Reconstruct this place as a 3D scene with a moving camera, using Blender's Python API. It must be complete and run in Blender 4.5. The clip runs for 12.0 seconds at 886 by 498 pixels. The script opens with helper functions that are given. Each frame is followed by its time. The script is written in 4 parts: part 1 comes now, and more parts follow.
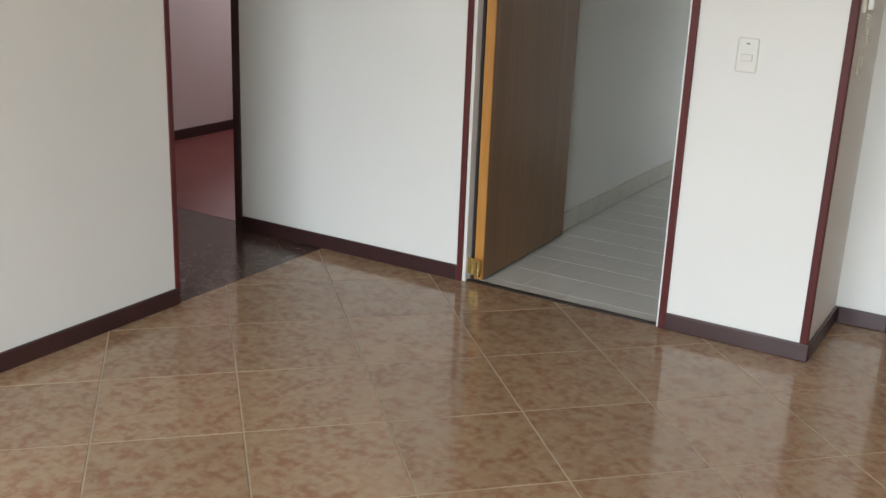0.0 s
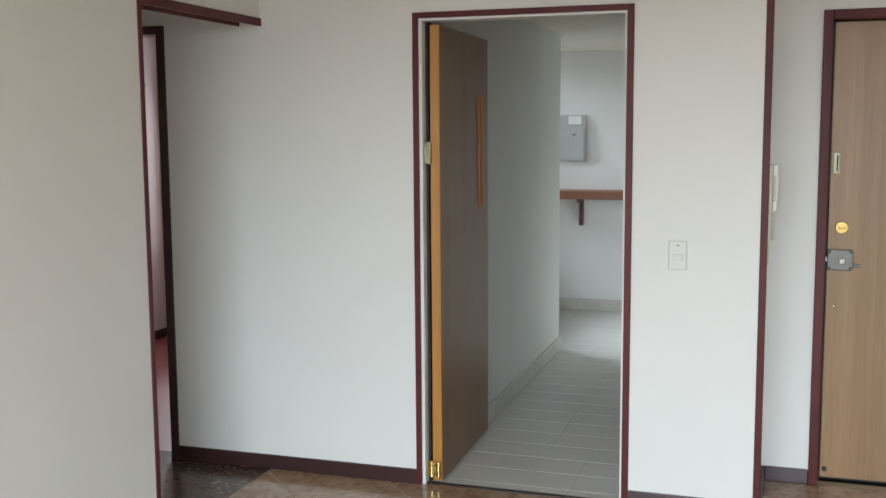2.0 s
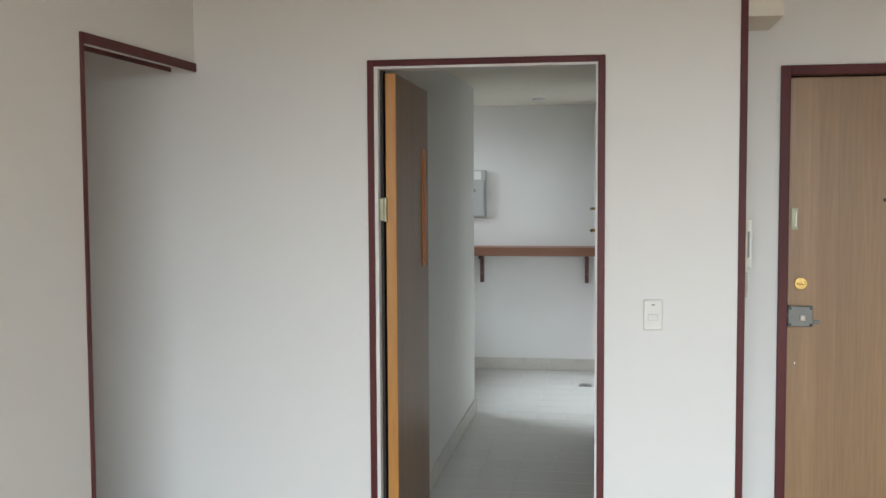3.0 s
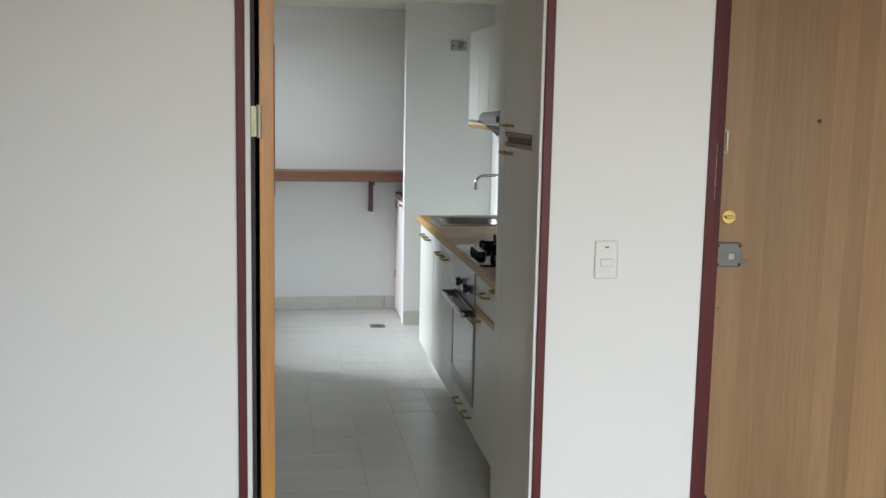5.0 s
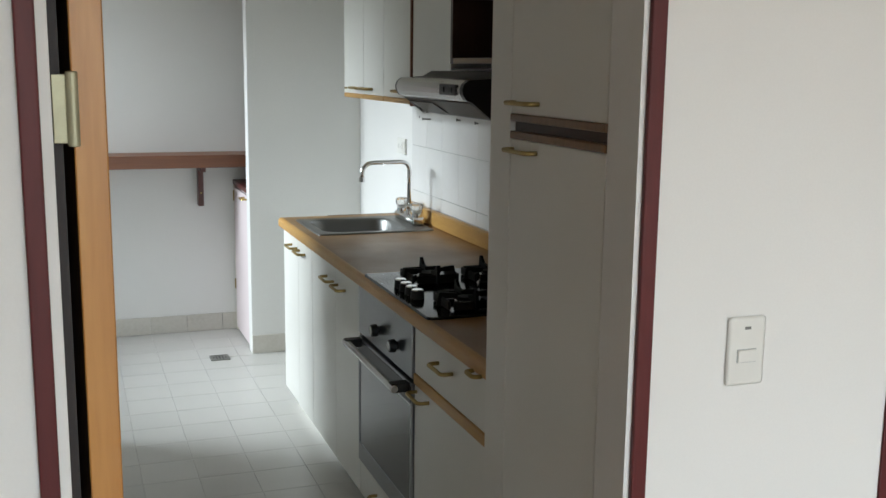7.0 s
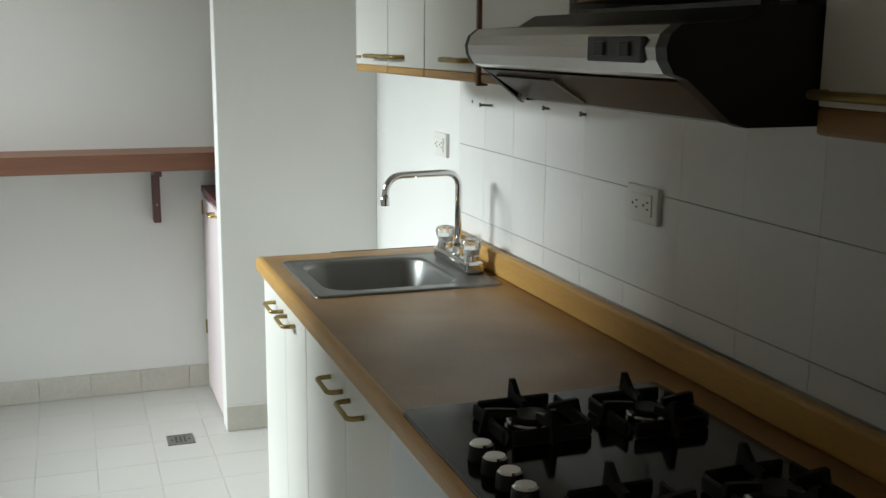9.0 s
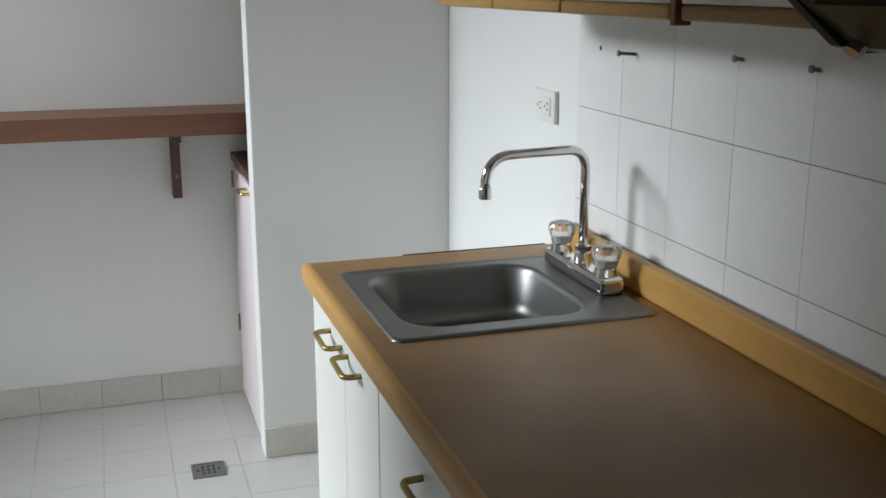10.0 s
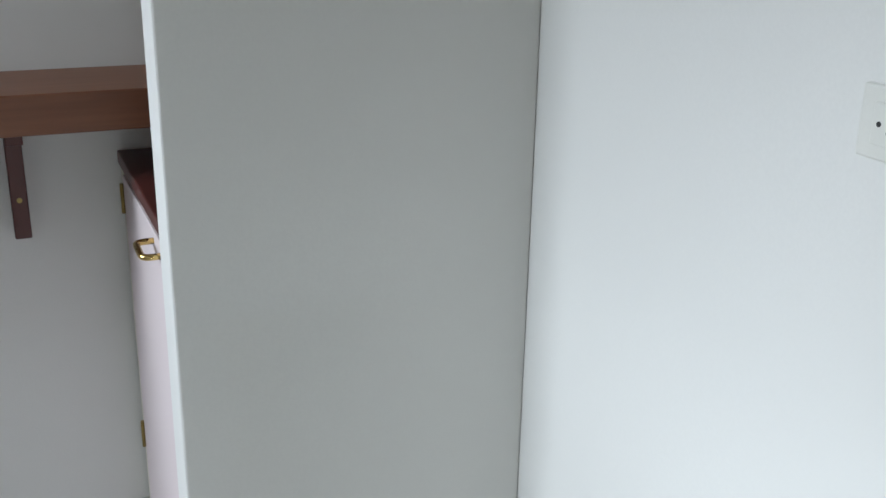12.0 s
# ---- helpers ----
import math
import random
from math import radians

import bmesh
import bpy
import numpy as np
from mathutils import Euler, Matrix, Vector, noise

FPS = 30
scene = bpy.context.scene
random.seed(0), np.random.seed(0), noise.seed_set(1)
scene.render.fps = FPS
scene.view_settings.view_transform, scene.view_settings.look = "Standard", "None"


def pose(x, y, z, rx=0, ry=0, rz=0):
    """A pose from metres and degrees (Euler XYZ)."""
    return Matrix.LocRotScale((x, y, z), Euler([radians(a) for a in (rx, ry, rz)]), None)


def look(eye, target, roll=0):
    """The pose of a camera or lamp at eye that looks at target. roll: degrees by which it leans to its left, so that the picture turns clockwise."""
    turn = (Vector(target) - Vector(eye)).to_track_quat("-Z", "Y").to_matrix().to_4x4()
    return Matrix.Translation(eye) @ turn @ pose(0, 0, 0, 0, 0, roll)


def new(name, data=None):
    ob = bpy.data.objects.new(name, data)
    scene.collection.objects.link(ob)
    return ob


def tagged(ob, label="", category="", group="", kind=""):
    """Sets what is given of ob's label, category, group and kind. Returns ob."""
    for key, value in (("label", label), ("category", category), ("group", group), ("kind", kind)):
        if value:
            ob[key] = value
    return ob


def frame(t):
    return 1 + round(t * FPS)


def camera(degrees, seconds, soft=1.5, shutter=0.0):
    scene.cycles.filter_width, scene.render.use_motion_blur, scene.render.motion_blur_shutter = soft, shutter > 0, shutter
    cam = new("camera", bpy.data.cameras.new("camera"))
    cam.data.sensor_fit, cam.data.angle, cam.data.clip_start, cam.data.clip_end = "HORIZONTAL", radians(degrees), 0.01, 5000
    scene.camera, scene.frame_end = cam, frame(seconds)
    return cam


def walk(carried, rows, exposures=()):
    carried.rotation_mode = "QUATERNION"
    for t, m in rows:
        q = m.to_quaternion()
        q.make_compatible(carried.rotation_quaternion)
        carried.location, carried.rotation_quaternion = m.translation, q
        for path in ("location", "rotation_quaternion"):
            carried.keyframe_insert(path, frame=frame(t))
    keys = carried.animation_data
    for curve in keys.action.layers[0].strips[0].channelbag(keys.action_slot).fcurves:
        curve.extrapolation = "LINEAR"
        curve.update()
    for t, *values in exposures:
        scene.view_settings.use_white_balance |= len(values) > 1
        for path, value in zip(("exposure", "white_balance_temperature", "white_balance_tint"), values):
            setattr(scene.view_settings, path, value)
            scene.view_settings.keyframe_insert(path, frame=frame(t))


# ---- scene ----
cam = camera(46.3, 12.0)
PATH = [
    (0, (2.119, -3.682, 1.476), (1.142, -2.044, 0.874), 2.3),
    (0.5, (2.013, -3.839, 1.48), (1.216, -2.09, 0.929), 1.6),
    (1, (1.974, -3.985, 1.518), (1.222, -2.177, 1.113), 0.2),
    (1.5, (1.772, -4.168, 1.575), (1.101, -2.307, 1.285), -0.0),
    (2, (1.513, -4.257, 1.595), (0.899, -2.368, 1.361), -0.4),
    (2.5, (1.249, -4.179, 1.578), (0.731, -2.257, 1.383), 0.3),
    (3, (0.965, -4.088, 1.595), (0.646, -2.118, 1.465), -0.3),
    (5, (0.139, -3.087, 1.542), (0.441, -1.129, 1.266), 1.1),
    (5.5, (0.063, -2.679, 1.529), (0.51, -0.753, 1.228), 0.7),
    (6, (0.036, -2.262, 1.539), (0.555, -0.357, 1.217), 1.0),
    (6.5, (0.02, -1.844, 1.544), (0.665, 0.021, 1.215), 1.2),
    (8.5, (0.354, -0.247, 1.511), (1.052, 1.589, 1.136), 0.4),
    (9, (0.444, 0.158, 1.488), (1.111, 2.002, 1.099), 0.5),
    (9.5, (0.526, 0.568, 1.459), (1.169, 2.408, 1.01), 0.2),
    (10, (0.566, 0.993, 1.454), (1.162, 2.837, 0.957), 0.0),
    (10.5, (0.608, 1.422, 1.455), (1.314, 3.221, 0.941), 0.7),
    (11, (0.68, 1.86, 1.466), (1.378, 3.665, 0.961), 0.3),
    (11.5, (0.696, 2.214, 1.471), (1.429, 4.042, 1.126), 0.7),
    (12, (0.738, 2.549, 1.391), (1.51, 4.27, 0.727), 1.1),
]

EXPOSURES = [(0.0, 0.06, 6800, 11), (1.0, 0.08, 6780, 11), (2.0, 0.07, 6530, 9), (3.0, 0.04, 6600, 10), (6.5, 0.02, 6600, 10), (8.5, 0.03, 7000, 7), (9.5, -0.06, 6900, 9), (10.2, -0.38, 6650, 13), (11.0, -0.48, 6550, 13), (11.5, -0.56, 6500, 13), (12.0, -0.5, 6500, 12)]
walk(cam, [(t, look(eye, target, roll)) for t, eye, target, roll in PATH], EXPOSURES)

# ---- world, sun, window light ----
SUN_EL, SUN_AZ = radians(43), radians(187)      # the sun stands behind the living room window
world = bpy.data.worlds.new("sky")
scene.world = world
world.use_nodes = True
wn = world.node_tree.nodes
sky = wn.new("ShaderNodeTexSky")
sky.sky_type, sky.sun_disc, sky.sun_elevation, sky.sun_rotation = "NISHITA", False, SUN_EL, SUN_AZ
world.node_tree.links.new(sky.outputs[0], wn["Background"].inputs[0])
wn["Background"].inputs[1].default_value = 0.1

sun = new("sun", bpy.data.lights.new("sun", "SUN"))
sun.data.energy, sun.data.angle, sun.data.color = 5.0, radians(0.5), (1.0, 0.91, 0.78)
sun.matrix_world = look((5.4, -29, 22.0), (2.6, -5.4, 0.0))


def window_light(name, eye, target, w, h, watts, color):
    """The sky's light through a window's opening."""
    lamp = new(name, bpy.data.lights.new(name, "AREA"))
    lamp.data.shape, lamp.data.size, lamp.data.size_y = "RECTANGLE", w, h
    lamp.data.energy, lamp.data.color = watts, color
    lamp.matrix_world = look(eye, target)
    return lamp


LIVING_W, LAUNDRY_W, BEDROOM_W = 2500.0, 640.0, 8.0
window_light("living_window_light", (1.3, -8.3, 3.42), (0.9, -1.0, 0.0), 5.0, 2.8, LIVING_W, (0.745, 0.882, 1.0))
window_light("laundry_window_light", (-4.0, 4.35, 3.1), (1.2, 3.2, 1.0), 2.6, 1.4, LAUNDRY_W, (0.79, 0.905, 1.0))
window_light("bedroom_window_light", (-2.27, 2.68, 1.5), (-2.27, 0, 0.6), 0.9, 1.3, BEDROOM_W, (1.0, 0.95, 0.97))


# ---- materials ----
def material(name, color, rough=0.5, metal=0.0, **k):
    """A surface with large stains, fine grain and a little relief."""
    m = bpy.data.materials.new(name)
    m.use_nodes = True
    nt = m.node_tree
    n, ln = nt.nodes, nt.links
    b = n["Principled BSDF"]
    b.inputs["Roughness"].default_value, b.inputs["Metallic"].default_value = rough, metal
    b.inputs["Specular IOR Level"].default_value = k.get("spec", 0.5)
    co = n.new("ShaderNodeTexCoord")
    mp = n.new("ShaderNodeMapping")
    mp.inputs["Scale"].default_value = k.get("stretch", (1, 1, 1))
    ln.new(co.outputs["Object"], mp.inputs[0])
    big, fine = n.new("ShaderNodeTexNoise"), n.new("ShaderNodeTexNoise")
    for t, s in ((big, k.get("big", 2.0)), (fine, k.get("fine", 60.0))):
        t.inputs["Scale"].default_value, t.inputs["Detail"].default_value = s, 5.0
        ln.new(mp.outputs[0], t.inputs["Vector"])
    mix1, mix2 = n.new("ShaderNodeMix"), n.new("ShaderNodeMix")
    for x in (mix1, mix2):
        x.data_type = "RGBA"
    c2 = k.get("second", tuple(c * (1 - k.get("vary", 0.06)) for c in color))
    c3 = k.get("third", c2)
    r1, r2 = n.new("ShaderNodeMapRange"), n.new("ShaderNodeMapRange")
    lo, hi = k.get("range", (0.35, 0.65))
    for r, t in ((r1, big), (r2, fine)):
        r.inputs[1].default_value, r.inputs[2].default_value = lo, hi
        ln.new(t.outputs[0], r.inputs[0])
    r2.inputs[4].default_value = k.get("fine_mix", 0.5)
    ln.new(r1.outputs[0], mix1.inputs["Factor"])
    mix1.inputs["A"].default_value, mix1.inputs["B"].default_value = (*color, 1), (*c2, 1)
    ln.new(r2.outputs[0], mix2.inputs["Factor"])
    ln.new(mix1.outputs["Result"], mix2.inputs["A"])
    mix2.inputs["B"].default_value = (*c3, 1)
    out = mix2.outputs["Result"]
    if k.get("strips"):                     # veneer laid in upright strips of slightly different tone
        sep, div, fl, wn1, sr, hs = (n.new(t) for t in ("ShaderNodeSeparateXYZ", "ShaderNodeMath", "ShaderNodeMath", "ShaderNodeTexWhiteNoise", "ShaderNodeMapRange", "ShaderNodeHueSaturation"))
        div.operation, fl.operation, wn1.noise_dimensions = "DIVIDE", "FLOOR", "1D"
        div.inputs[1].default_value = k["strips"]
        ln.new(co.outputs["Object"], sep.inputs[0])
        ln.new(sep.outputs[0], div.inputs[0])
        ln.new(div.outputs[0], fl.inputs[0])
        ln.new(fl.outputs[0], wn1.inputs["W"])
        ln.new(wn1.outputs["Value"], sr.inputs[0])
        sr.inputs[3].default_value, sr.inputs[4].default_value = 0.84, 1.14
        ln.new(sr.outputs[0], hs.inputs["Value"])
        ln.new(out, hs.inputs["Color"])
        out = hs.outputs["Color"]
    if k.get("piece"):                      # pieces differ a little from one another
        info, hsv, pr = n.new("ShaderNodeObjectInfo"), n.new("ShaderNodeHueSaturation"), n.new("ShaderNodeMapRange")
        pr.inputs[3].default_value, pr.inputs[4].default_value = 1 - k["piece"], 1 + k["piece"]
        ln.new(info.outputs["Random"], pr.inputs[0])
        ln.new(pr.outputs[0], hsv.inputs["Value"])
        ln.new(out, hsv.inputs["Color"])
        out = hsv.outputs["Color"]
        sh = n.new("ShaderNodeVectorMath")
        sh.operation = "SCALE"
        comb = n.new("ShaderNodeCombineXYZ")
        for i in range(3):
            ln.new(info.outputs["Random"], comb.inputs[i])
        ln.new(comb.outputs[0], sh.inputs[0])
        sh.inputs["Scale"].default_value = 37.0
        ln.new(sh.outputs[0], mp.inputs["Location"])
    ln.new(out, b.inputs["Base Color"])
    if k.get("bump", 0.0) > 0:
        bp = n.new("ShaderNodeBump")
        bp.inputs["Strength"].default_value, bp.inputs["Distance"].default_value = k["bump"], k.get("depth", 0.002)
        ln.new(fine.outputs[0], bp.inputs["Height"])
        ln.new(bp.outputs[0], b.inputs["Normal"])
    if k.get("rough_vary", 0.0) > 0:
        rr = n.new("ShaderNodeMapRange")
        rr.inputs[1].default_value, rr.inputs[2].default_value = 0.3, 0.7
        rr.inputs[3].default_value, rr.inputs[4].default_value = rough, rough + k["rough_vary"]
        ln.new(big.outputs[0], rr.inputs[0])
        ln.new(rr.outputs[0], b.inputs["Roughness"])
    return m


PAINT = material("white_wall_paint", (0.755, 0.743, 0.71), 0.62, vary=0.04, big=1.2, fine=220, bump=0.12, depth=0.001)
KPAINT = material("white_kitchen_paint", (0.76, 0.75, 0.72), 0.55, vary=0.05, big=1.5, fine=200, bump=0.12, depth=0.001)
PINKPAINT = material("pale_pink_paint", (0.72, 0.62, 0.62), 0.6, vary=0.05, big=1.2, fine=200, bump=0.1, depth=0.001)
# yellow tint added so that light bounced onto the upper walls turns warm
CEIL = material("warm_tinted_ceiling", (0.78, 0.735, 0.63), 0.7, vary=0.04, big=1.0, fine=150, bump=0.1, depth=0.001)
TRIM = material("mahogany_trim", (0.115, 0.02, 0.02), 0.42, spec=0.3, vary=0.35, big=6, fine=90, stretch=(1, 1, 0.15), rough_vary=0.12)
BASE = material("dark_brown_baseboard", (0.05, 0.019, 0.019), 0.3, vary=0.25, big=4, fine=120, rough_vary=0.15)
HONEY = material("honey_pine_edge", (0.52, 0.25, 0.06), 0.38, second=(0.42, 0.18, 0.035), third=(0.33, 0.12, 0.02), big=4, fine=30, stretch=(3, 3, 0.25), fine_mix=0.35)
LEAF = material("brown_door_veneer", (0.25, 0.135, 0.06), 0.4, second=(0.19, 0.10, 0.045), third=(0.13, 0.065, 0.03), big=5, fine=40, stretch=(2.5, 2.5, 0.08), fine_mix=0.4, bump=0.05)
OAK = material("light_oak_veneer", (0.385, 0.235, 0.118), 0.4, second=(0.315, 0.18, 0.085), third=(0.225, 0.125, 0.058), big=3.0, fine=26, stretch=(3.0, 3.0, 0.16), fine_mix=0.42, range=(0.32, 0.7), bump=0.05, strips=0.082)
BRASS = material("brass", (0.72, 0.52, 0.2), 0.25, 1.0, vary=0.15, big=20, fine=200)
HINGEM = material("pale_tarnished_brass", (0.4, 0.38, 0.25), 0.4, 0.4, vary=0.15, big=20, fine=200)
PULLW = material("orange_stained_wood", (0.4, 0.14, 0.035), 0.4, vary=0.3, big=6, fine=60, stretch=(2, 2, 0.2))
OLDBRASS = material("dull_brass", (0.42, 0.3, 0.11), 0.42, 0.85, vary=0.25, big=25, fine=200)
CHROME = material("chrome", (0.8, 0.8, 0.8), 0.07, 1.0, vary=0.04, big=20, fine=100)
STEEL = material("brushed_steel", (0.42, 0.42, 0.41), 0.24, 1.0, vary=0.004, big=3, fine=90, fine_mix=0.3)
OVSTEEL = material("dull_oven_steel", (0.3, 0.31, 0.32), 0.3, 1.0, vary=0.1, big=3, fine=90)
SINKSTEEL = material("worn_sink_steel", (0.25, 0.25, 0.24), 0.38, 1.0, vary=0.06, big=5, fine=90, fine_mix=0.3, rough_vary=0.04)
LOCKMETAL = material("grey_enamelled_metal", (0.2, 0.2, 0.18), 0.4, 0.3, vary=0.15, big=15, fine=200)
FTILE = material("terracotta_floor_tile", (0.305, 0.19, 0.113), 0.07, second=(0.245, 0.127, 0.073), third=(0.355, 0.26, 0.168), big=13, fine=34, range=(0.4, 0.6), fine_mix=0.6, piece=0.07, rough_vary=0.1)
GROUT = material("pale_grout", (0.46, 0.36, 0.25), 0.6, vary=0.3, big=6, fine=150, bump=0.3)
DTILE = material("dark_stone_floor", (0.075, 0.042, 0.032), 0.14, second=(0.03, 0.016, 0.013), third=(0.18, 0.12, 0.095), big=14, fine=45, range=(0.4, 0.62), fine_mix=0.5, rough_vary=0.12)
CARPET = material("red_carpet_tile", (0.32, 0.085, 0.075), 0.5, second=(0.26, 0.065, 0.06), big=3, fine=260, bump=0.4, depth=0.004)
KTILE = material("ivory_floor_tile", (0.57, 0.555, 0.52), 0.26, second=(0.56, 0.545, 0.51), third=(0.55, 0.535, 0.5), big=5, fine=160, piece=0.02)
KGROUT = material("grey_grout", (0.525, 0.51, 0.475), 0.85, vary=0.3, big=3, fine=150, bump=0.3)
SKTILE = material("beige_skirting_tile", (0.56, 0.53, 0.47), 0.3, second=(0.5, 0.47, 0.41), third=(0.6, 0.57, 0.52), big=8, fine=60, piece=0.05)
WTILE = material("white_glazed_tile", (0.8, 0.79, 0.77), 0.14, second=(0.77, 0.76, 0.73), big=4, fine=40, piece=0.02, rough_vary=0.06)
WGROUT = material("dirty_wall_grout", (0.5, 0.48, 0.44), 0.85, vary=0.4, big=5, fine=120, bump=0.3)
LAMIN = material("white_laminate", (0.76, 0.75, 0.70), 0.3, second=(0.73, 0.72, 0.66), big=2, fine=180, vary=0.05, bump=0.03, rough_vary=0.1)
COUNTER = material("caramel_laminate", (0.345, 0.188, 0.058), 0.31, spec=0.36, second=(0.29, 0.155, 0.055), third=(0.24, 0.125, 0.042), big=5, fine=140, fine_mix=0.35, rough_vary=0.12)
EDGE = material("yellow_beech_edge", (0.56, 0.32, 0.09), 0.36, second=(0.5, 0.27, 0.07), third=(0.4, 0.2, 0.05), big=5, fine=60, stretch=(3, 0.3, 3), fine_mix=0.35, rough_vary=0.1)
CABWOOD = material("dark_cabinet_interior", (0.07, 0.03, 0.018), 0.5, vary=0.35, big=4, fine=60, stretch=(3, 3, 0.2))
SHELFW = material("red_brown_shelf_wood", (0.24, 0.095, 0.045), 0.4, second=(0.19, 0.07, 0.032), third=(0.13, 0.042, 0.02), big=4, fine=40, stretch=(0.15, 2.5, 2.5), fine_mix=0.45, bump=0.05)
BRKW = material("dark_red_wood", (0.11, 0.028, 0.022), 0.42, vary=0.3, big=6, fine=60, stretch=(2, 2, 0.3))
BLACK = material("black_enamel", (0.009, 0.009, 0.009), 0.4, spec=0.3, vary=0.3, big=10, fine=200)
IRON = material("cast_iron", (0.009, 0.009, 0.009), 0.6, spec=0.3, vary=0.3, big=20, fine=300, bump=0.3)
GLASSTOP = material("black_glass", (0.006, 0.006, 0.006), 0.1, vary=0.3, big=3, fine=100, spec=0.35)
SMOKED = material("smoked_visor", (0.06, 0.045, 0.032), 0.32, vary=0.2, big=3, fine=100, spec=0.12)
OVGLASS = material("dark_oven_glass", (0.03, 0.032, 0.034), 0.08, vary=0.2, big=3, fine=100, spec=0.8)
PLASTIC = material("white_plastic", (0.74, 0.73, 0.68), 0.32, vary=0.04, big=10, fine=200)
IVORY = material("yellowed_plastic", (0.66, 0.62, 0.50), 0.35, vary=0.08, big=10, fine=200)
DARKPL = material("dark_plastic", (0.02, 0.02, 0.02), 0.45, vary=0.2, big=10, fine=200)
GREYMETAL = material("grey_painted_metal", (0.42, 0.43, 0.42), 0.45, vary=0.06, big=6, fine=200)
SILL = material("dark_metal_threshold", (0.05, 0.035, 0.03), 0.35, 0.4, vary=0.3, big=10, fine=100)
# near-black: the shade of narrow door gaps put into the colour
BLACKGAP = material("near_black_gap", (0.02, 0.012, 0.01), 0.6, vary=0.2)
CRYSTAL = bpy.data.materials.new("clear_acrylic")
CRYSTAL.use_nodes = True
_b = CRYSTAL.node_tree.nodes["Principled BSDF"]
_b.inputs["Transmission Weight"].default_value, _b.inputs["Roughness"].default_value, _b.inputs["IOR"].default_value = 0.85, 0.04, 1.49
_b.inputs["Base Color"].default_value = (0.93, 0.94, 0.93, 1)


# ---- mesh helpers ----
def obj(name, bm, mat, parent=None, smooth=False):
    me = bpy.data.meshes.new(name)
    bm.normal_update()
    bm.to_mesh(me)
    bm.free()
    me.materials.append(mat)
    if smooth:
        for p in me.polygons:
            p.use_smooth = True
    ob = new(name, me)
    if parent:
        ob.parent = parent
    return ob


def part(name, bm, mat, parent, label="", smooth=False):
    ob = obj(name, bm, mat, parent, smooth)
    return tagged(ob, label) if label else ob


def thing(name, label, category, group="", at=(0, 0, 0)):
    e = new(name)
    e.location = at
    e.empty_display_size = 0.05
    return tagged(e, label, category, group)


def add_box(bm, lo, hi, bevel=0.0, seg=2):
    m = Matrix.Translation([(a + b) / 2 for a, b in zip(lo, hi)]) @ Matrix.Diagonal([max(abs(b - a), 1e-5) for a, b in zip(lo, hi)] + [1])
    r = bmesh.ops.create_cube(bm, size=1, matrix=m)
    if bevel > 0:
        es = {e for v in r["verts"] for e in v.link_edges}
        bmesh.ops.bevel(bm, geom=list(es), offset=bevel, segments=seg, profile=0.5, affect="EDGES")
    return bm


def box(lo, hi, bevel=0.0, seg=2):
    return add_box(bmesh.new(), lo, hi, bevel, seg)


def boxes(*pairs, bevel=0.0):
    bm = bmesh.new()
    for lo, hi in pairs:
        add_box(bm, lo, hi, bevel)
    return bm


def add_cyl(bm, a, b, r, r2=None, seg=24, bevel=0.0):
    a, b = Vector(a), Vector(b)
    d = b - a
    m = Matrix.Translation((a + b) / 2) @ d.to_track_quat("Z", "Y").to_matrix().to_4x4()
    res = bmesh.ops.create_cone(bm, cap_ends=True, segments=seg, radius1=r, radius2=r if r2 is None else r2, depth=d.length, matrix=m)
    if bevel > 0:
        vs = set(res["verts"])
        es = [e for e in {e for v in vs for e in v.link_edges} if len(e.link_faces) == 2 and any(len(f.verts) > 4 for f in e.link_faces)]
        bmesh.ops.bevel(bm, geom=es, offset=bevel, segments=2, profile=0.5, affect="EDGES")
    return bm


def cyl(a, b, r, r2=None, seg=24, bevel=0.0):
    return add_cyl(bmesh.new(), a, b, r, r2, seg, bevel)


def add_tube(bm, pts, r, seg=12):
    """A round bar along points."""
    pts = [Vector(p) for p in pts]
    rings = []
    up = None
    for i, p in enumerate(pts):
        d = (pts[min(i + 1, len(pts) - 1)] - pts[max(i - 1, 0)]).normalized()
        if up is None:
            up = d.orthogonal().normalized()
        up = (up - d * up.dot(d)).normalized()
        side = d.cross(up)
        rr = r[i] if isinstance(r, (list, tuple)) else r
        rings.append([bm.verts.new(p + (up * math.cos(2 * math.pi * k / seg) + side * math.sin(2 * math.pi * k / seg)) * rr) for k in range(seg)])
    for a, b in zip(rings, rings[1:]):
        for k in range(seg):
            bm.faces.new((a[k], a[(k + 1) % seg], b[(k + 1) % seg], b[k]))
    bm.faces.new(list(reversed(rings[0])))
    bm.faces.new(rings[-1])
    return bm


def tube(pts, r, seg=12):
    return add_tube(bmesh.new(), pts, r, seg)


def bend(a, corner, b, n=8):
    """Points of a rounded corner from a over corner to b."""
    a, c, b = Vector(a), Vector(corner), Vector(b)
    return [a * (1 - t) ** 2 + c * 2 * t * (1 - t) + b * t * t for t in (i / n for i in range(n + 1))]


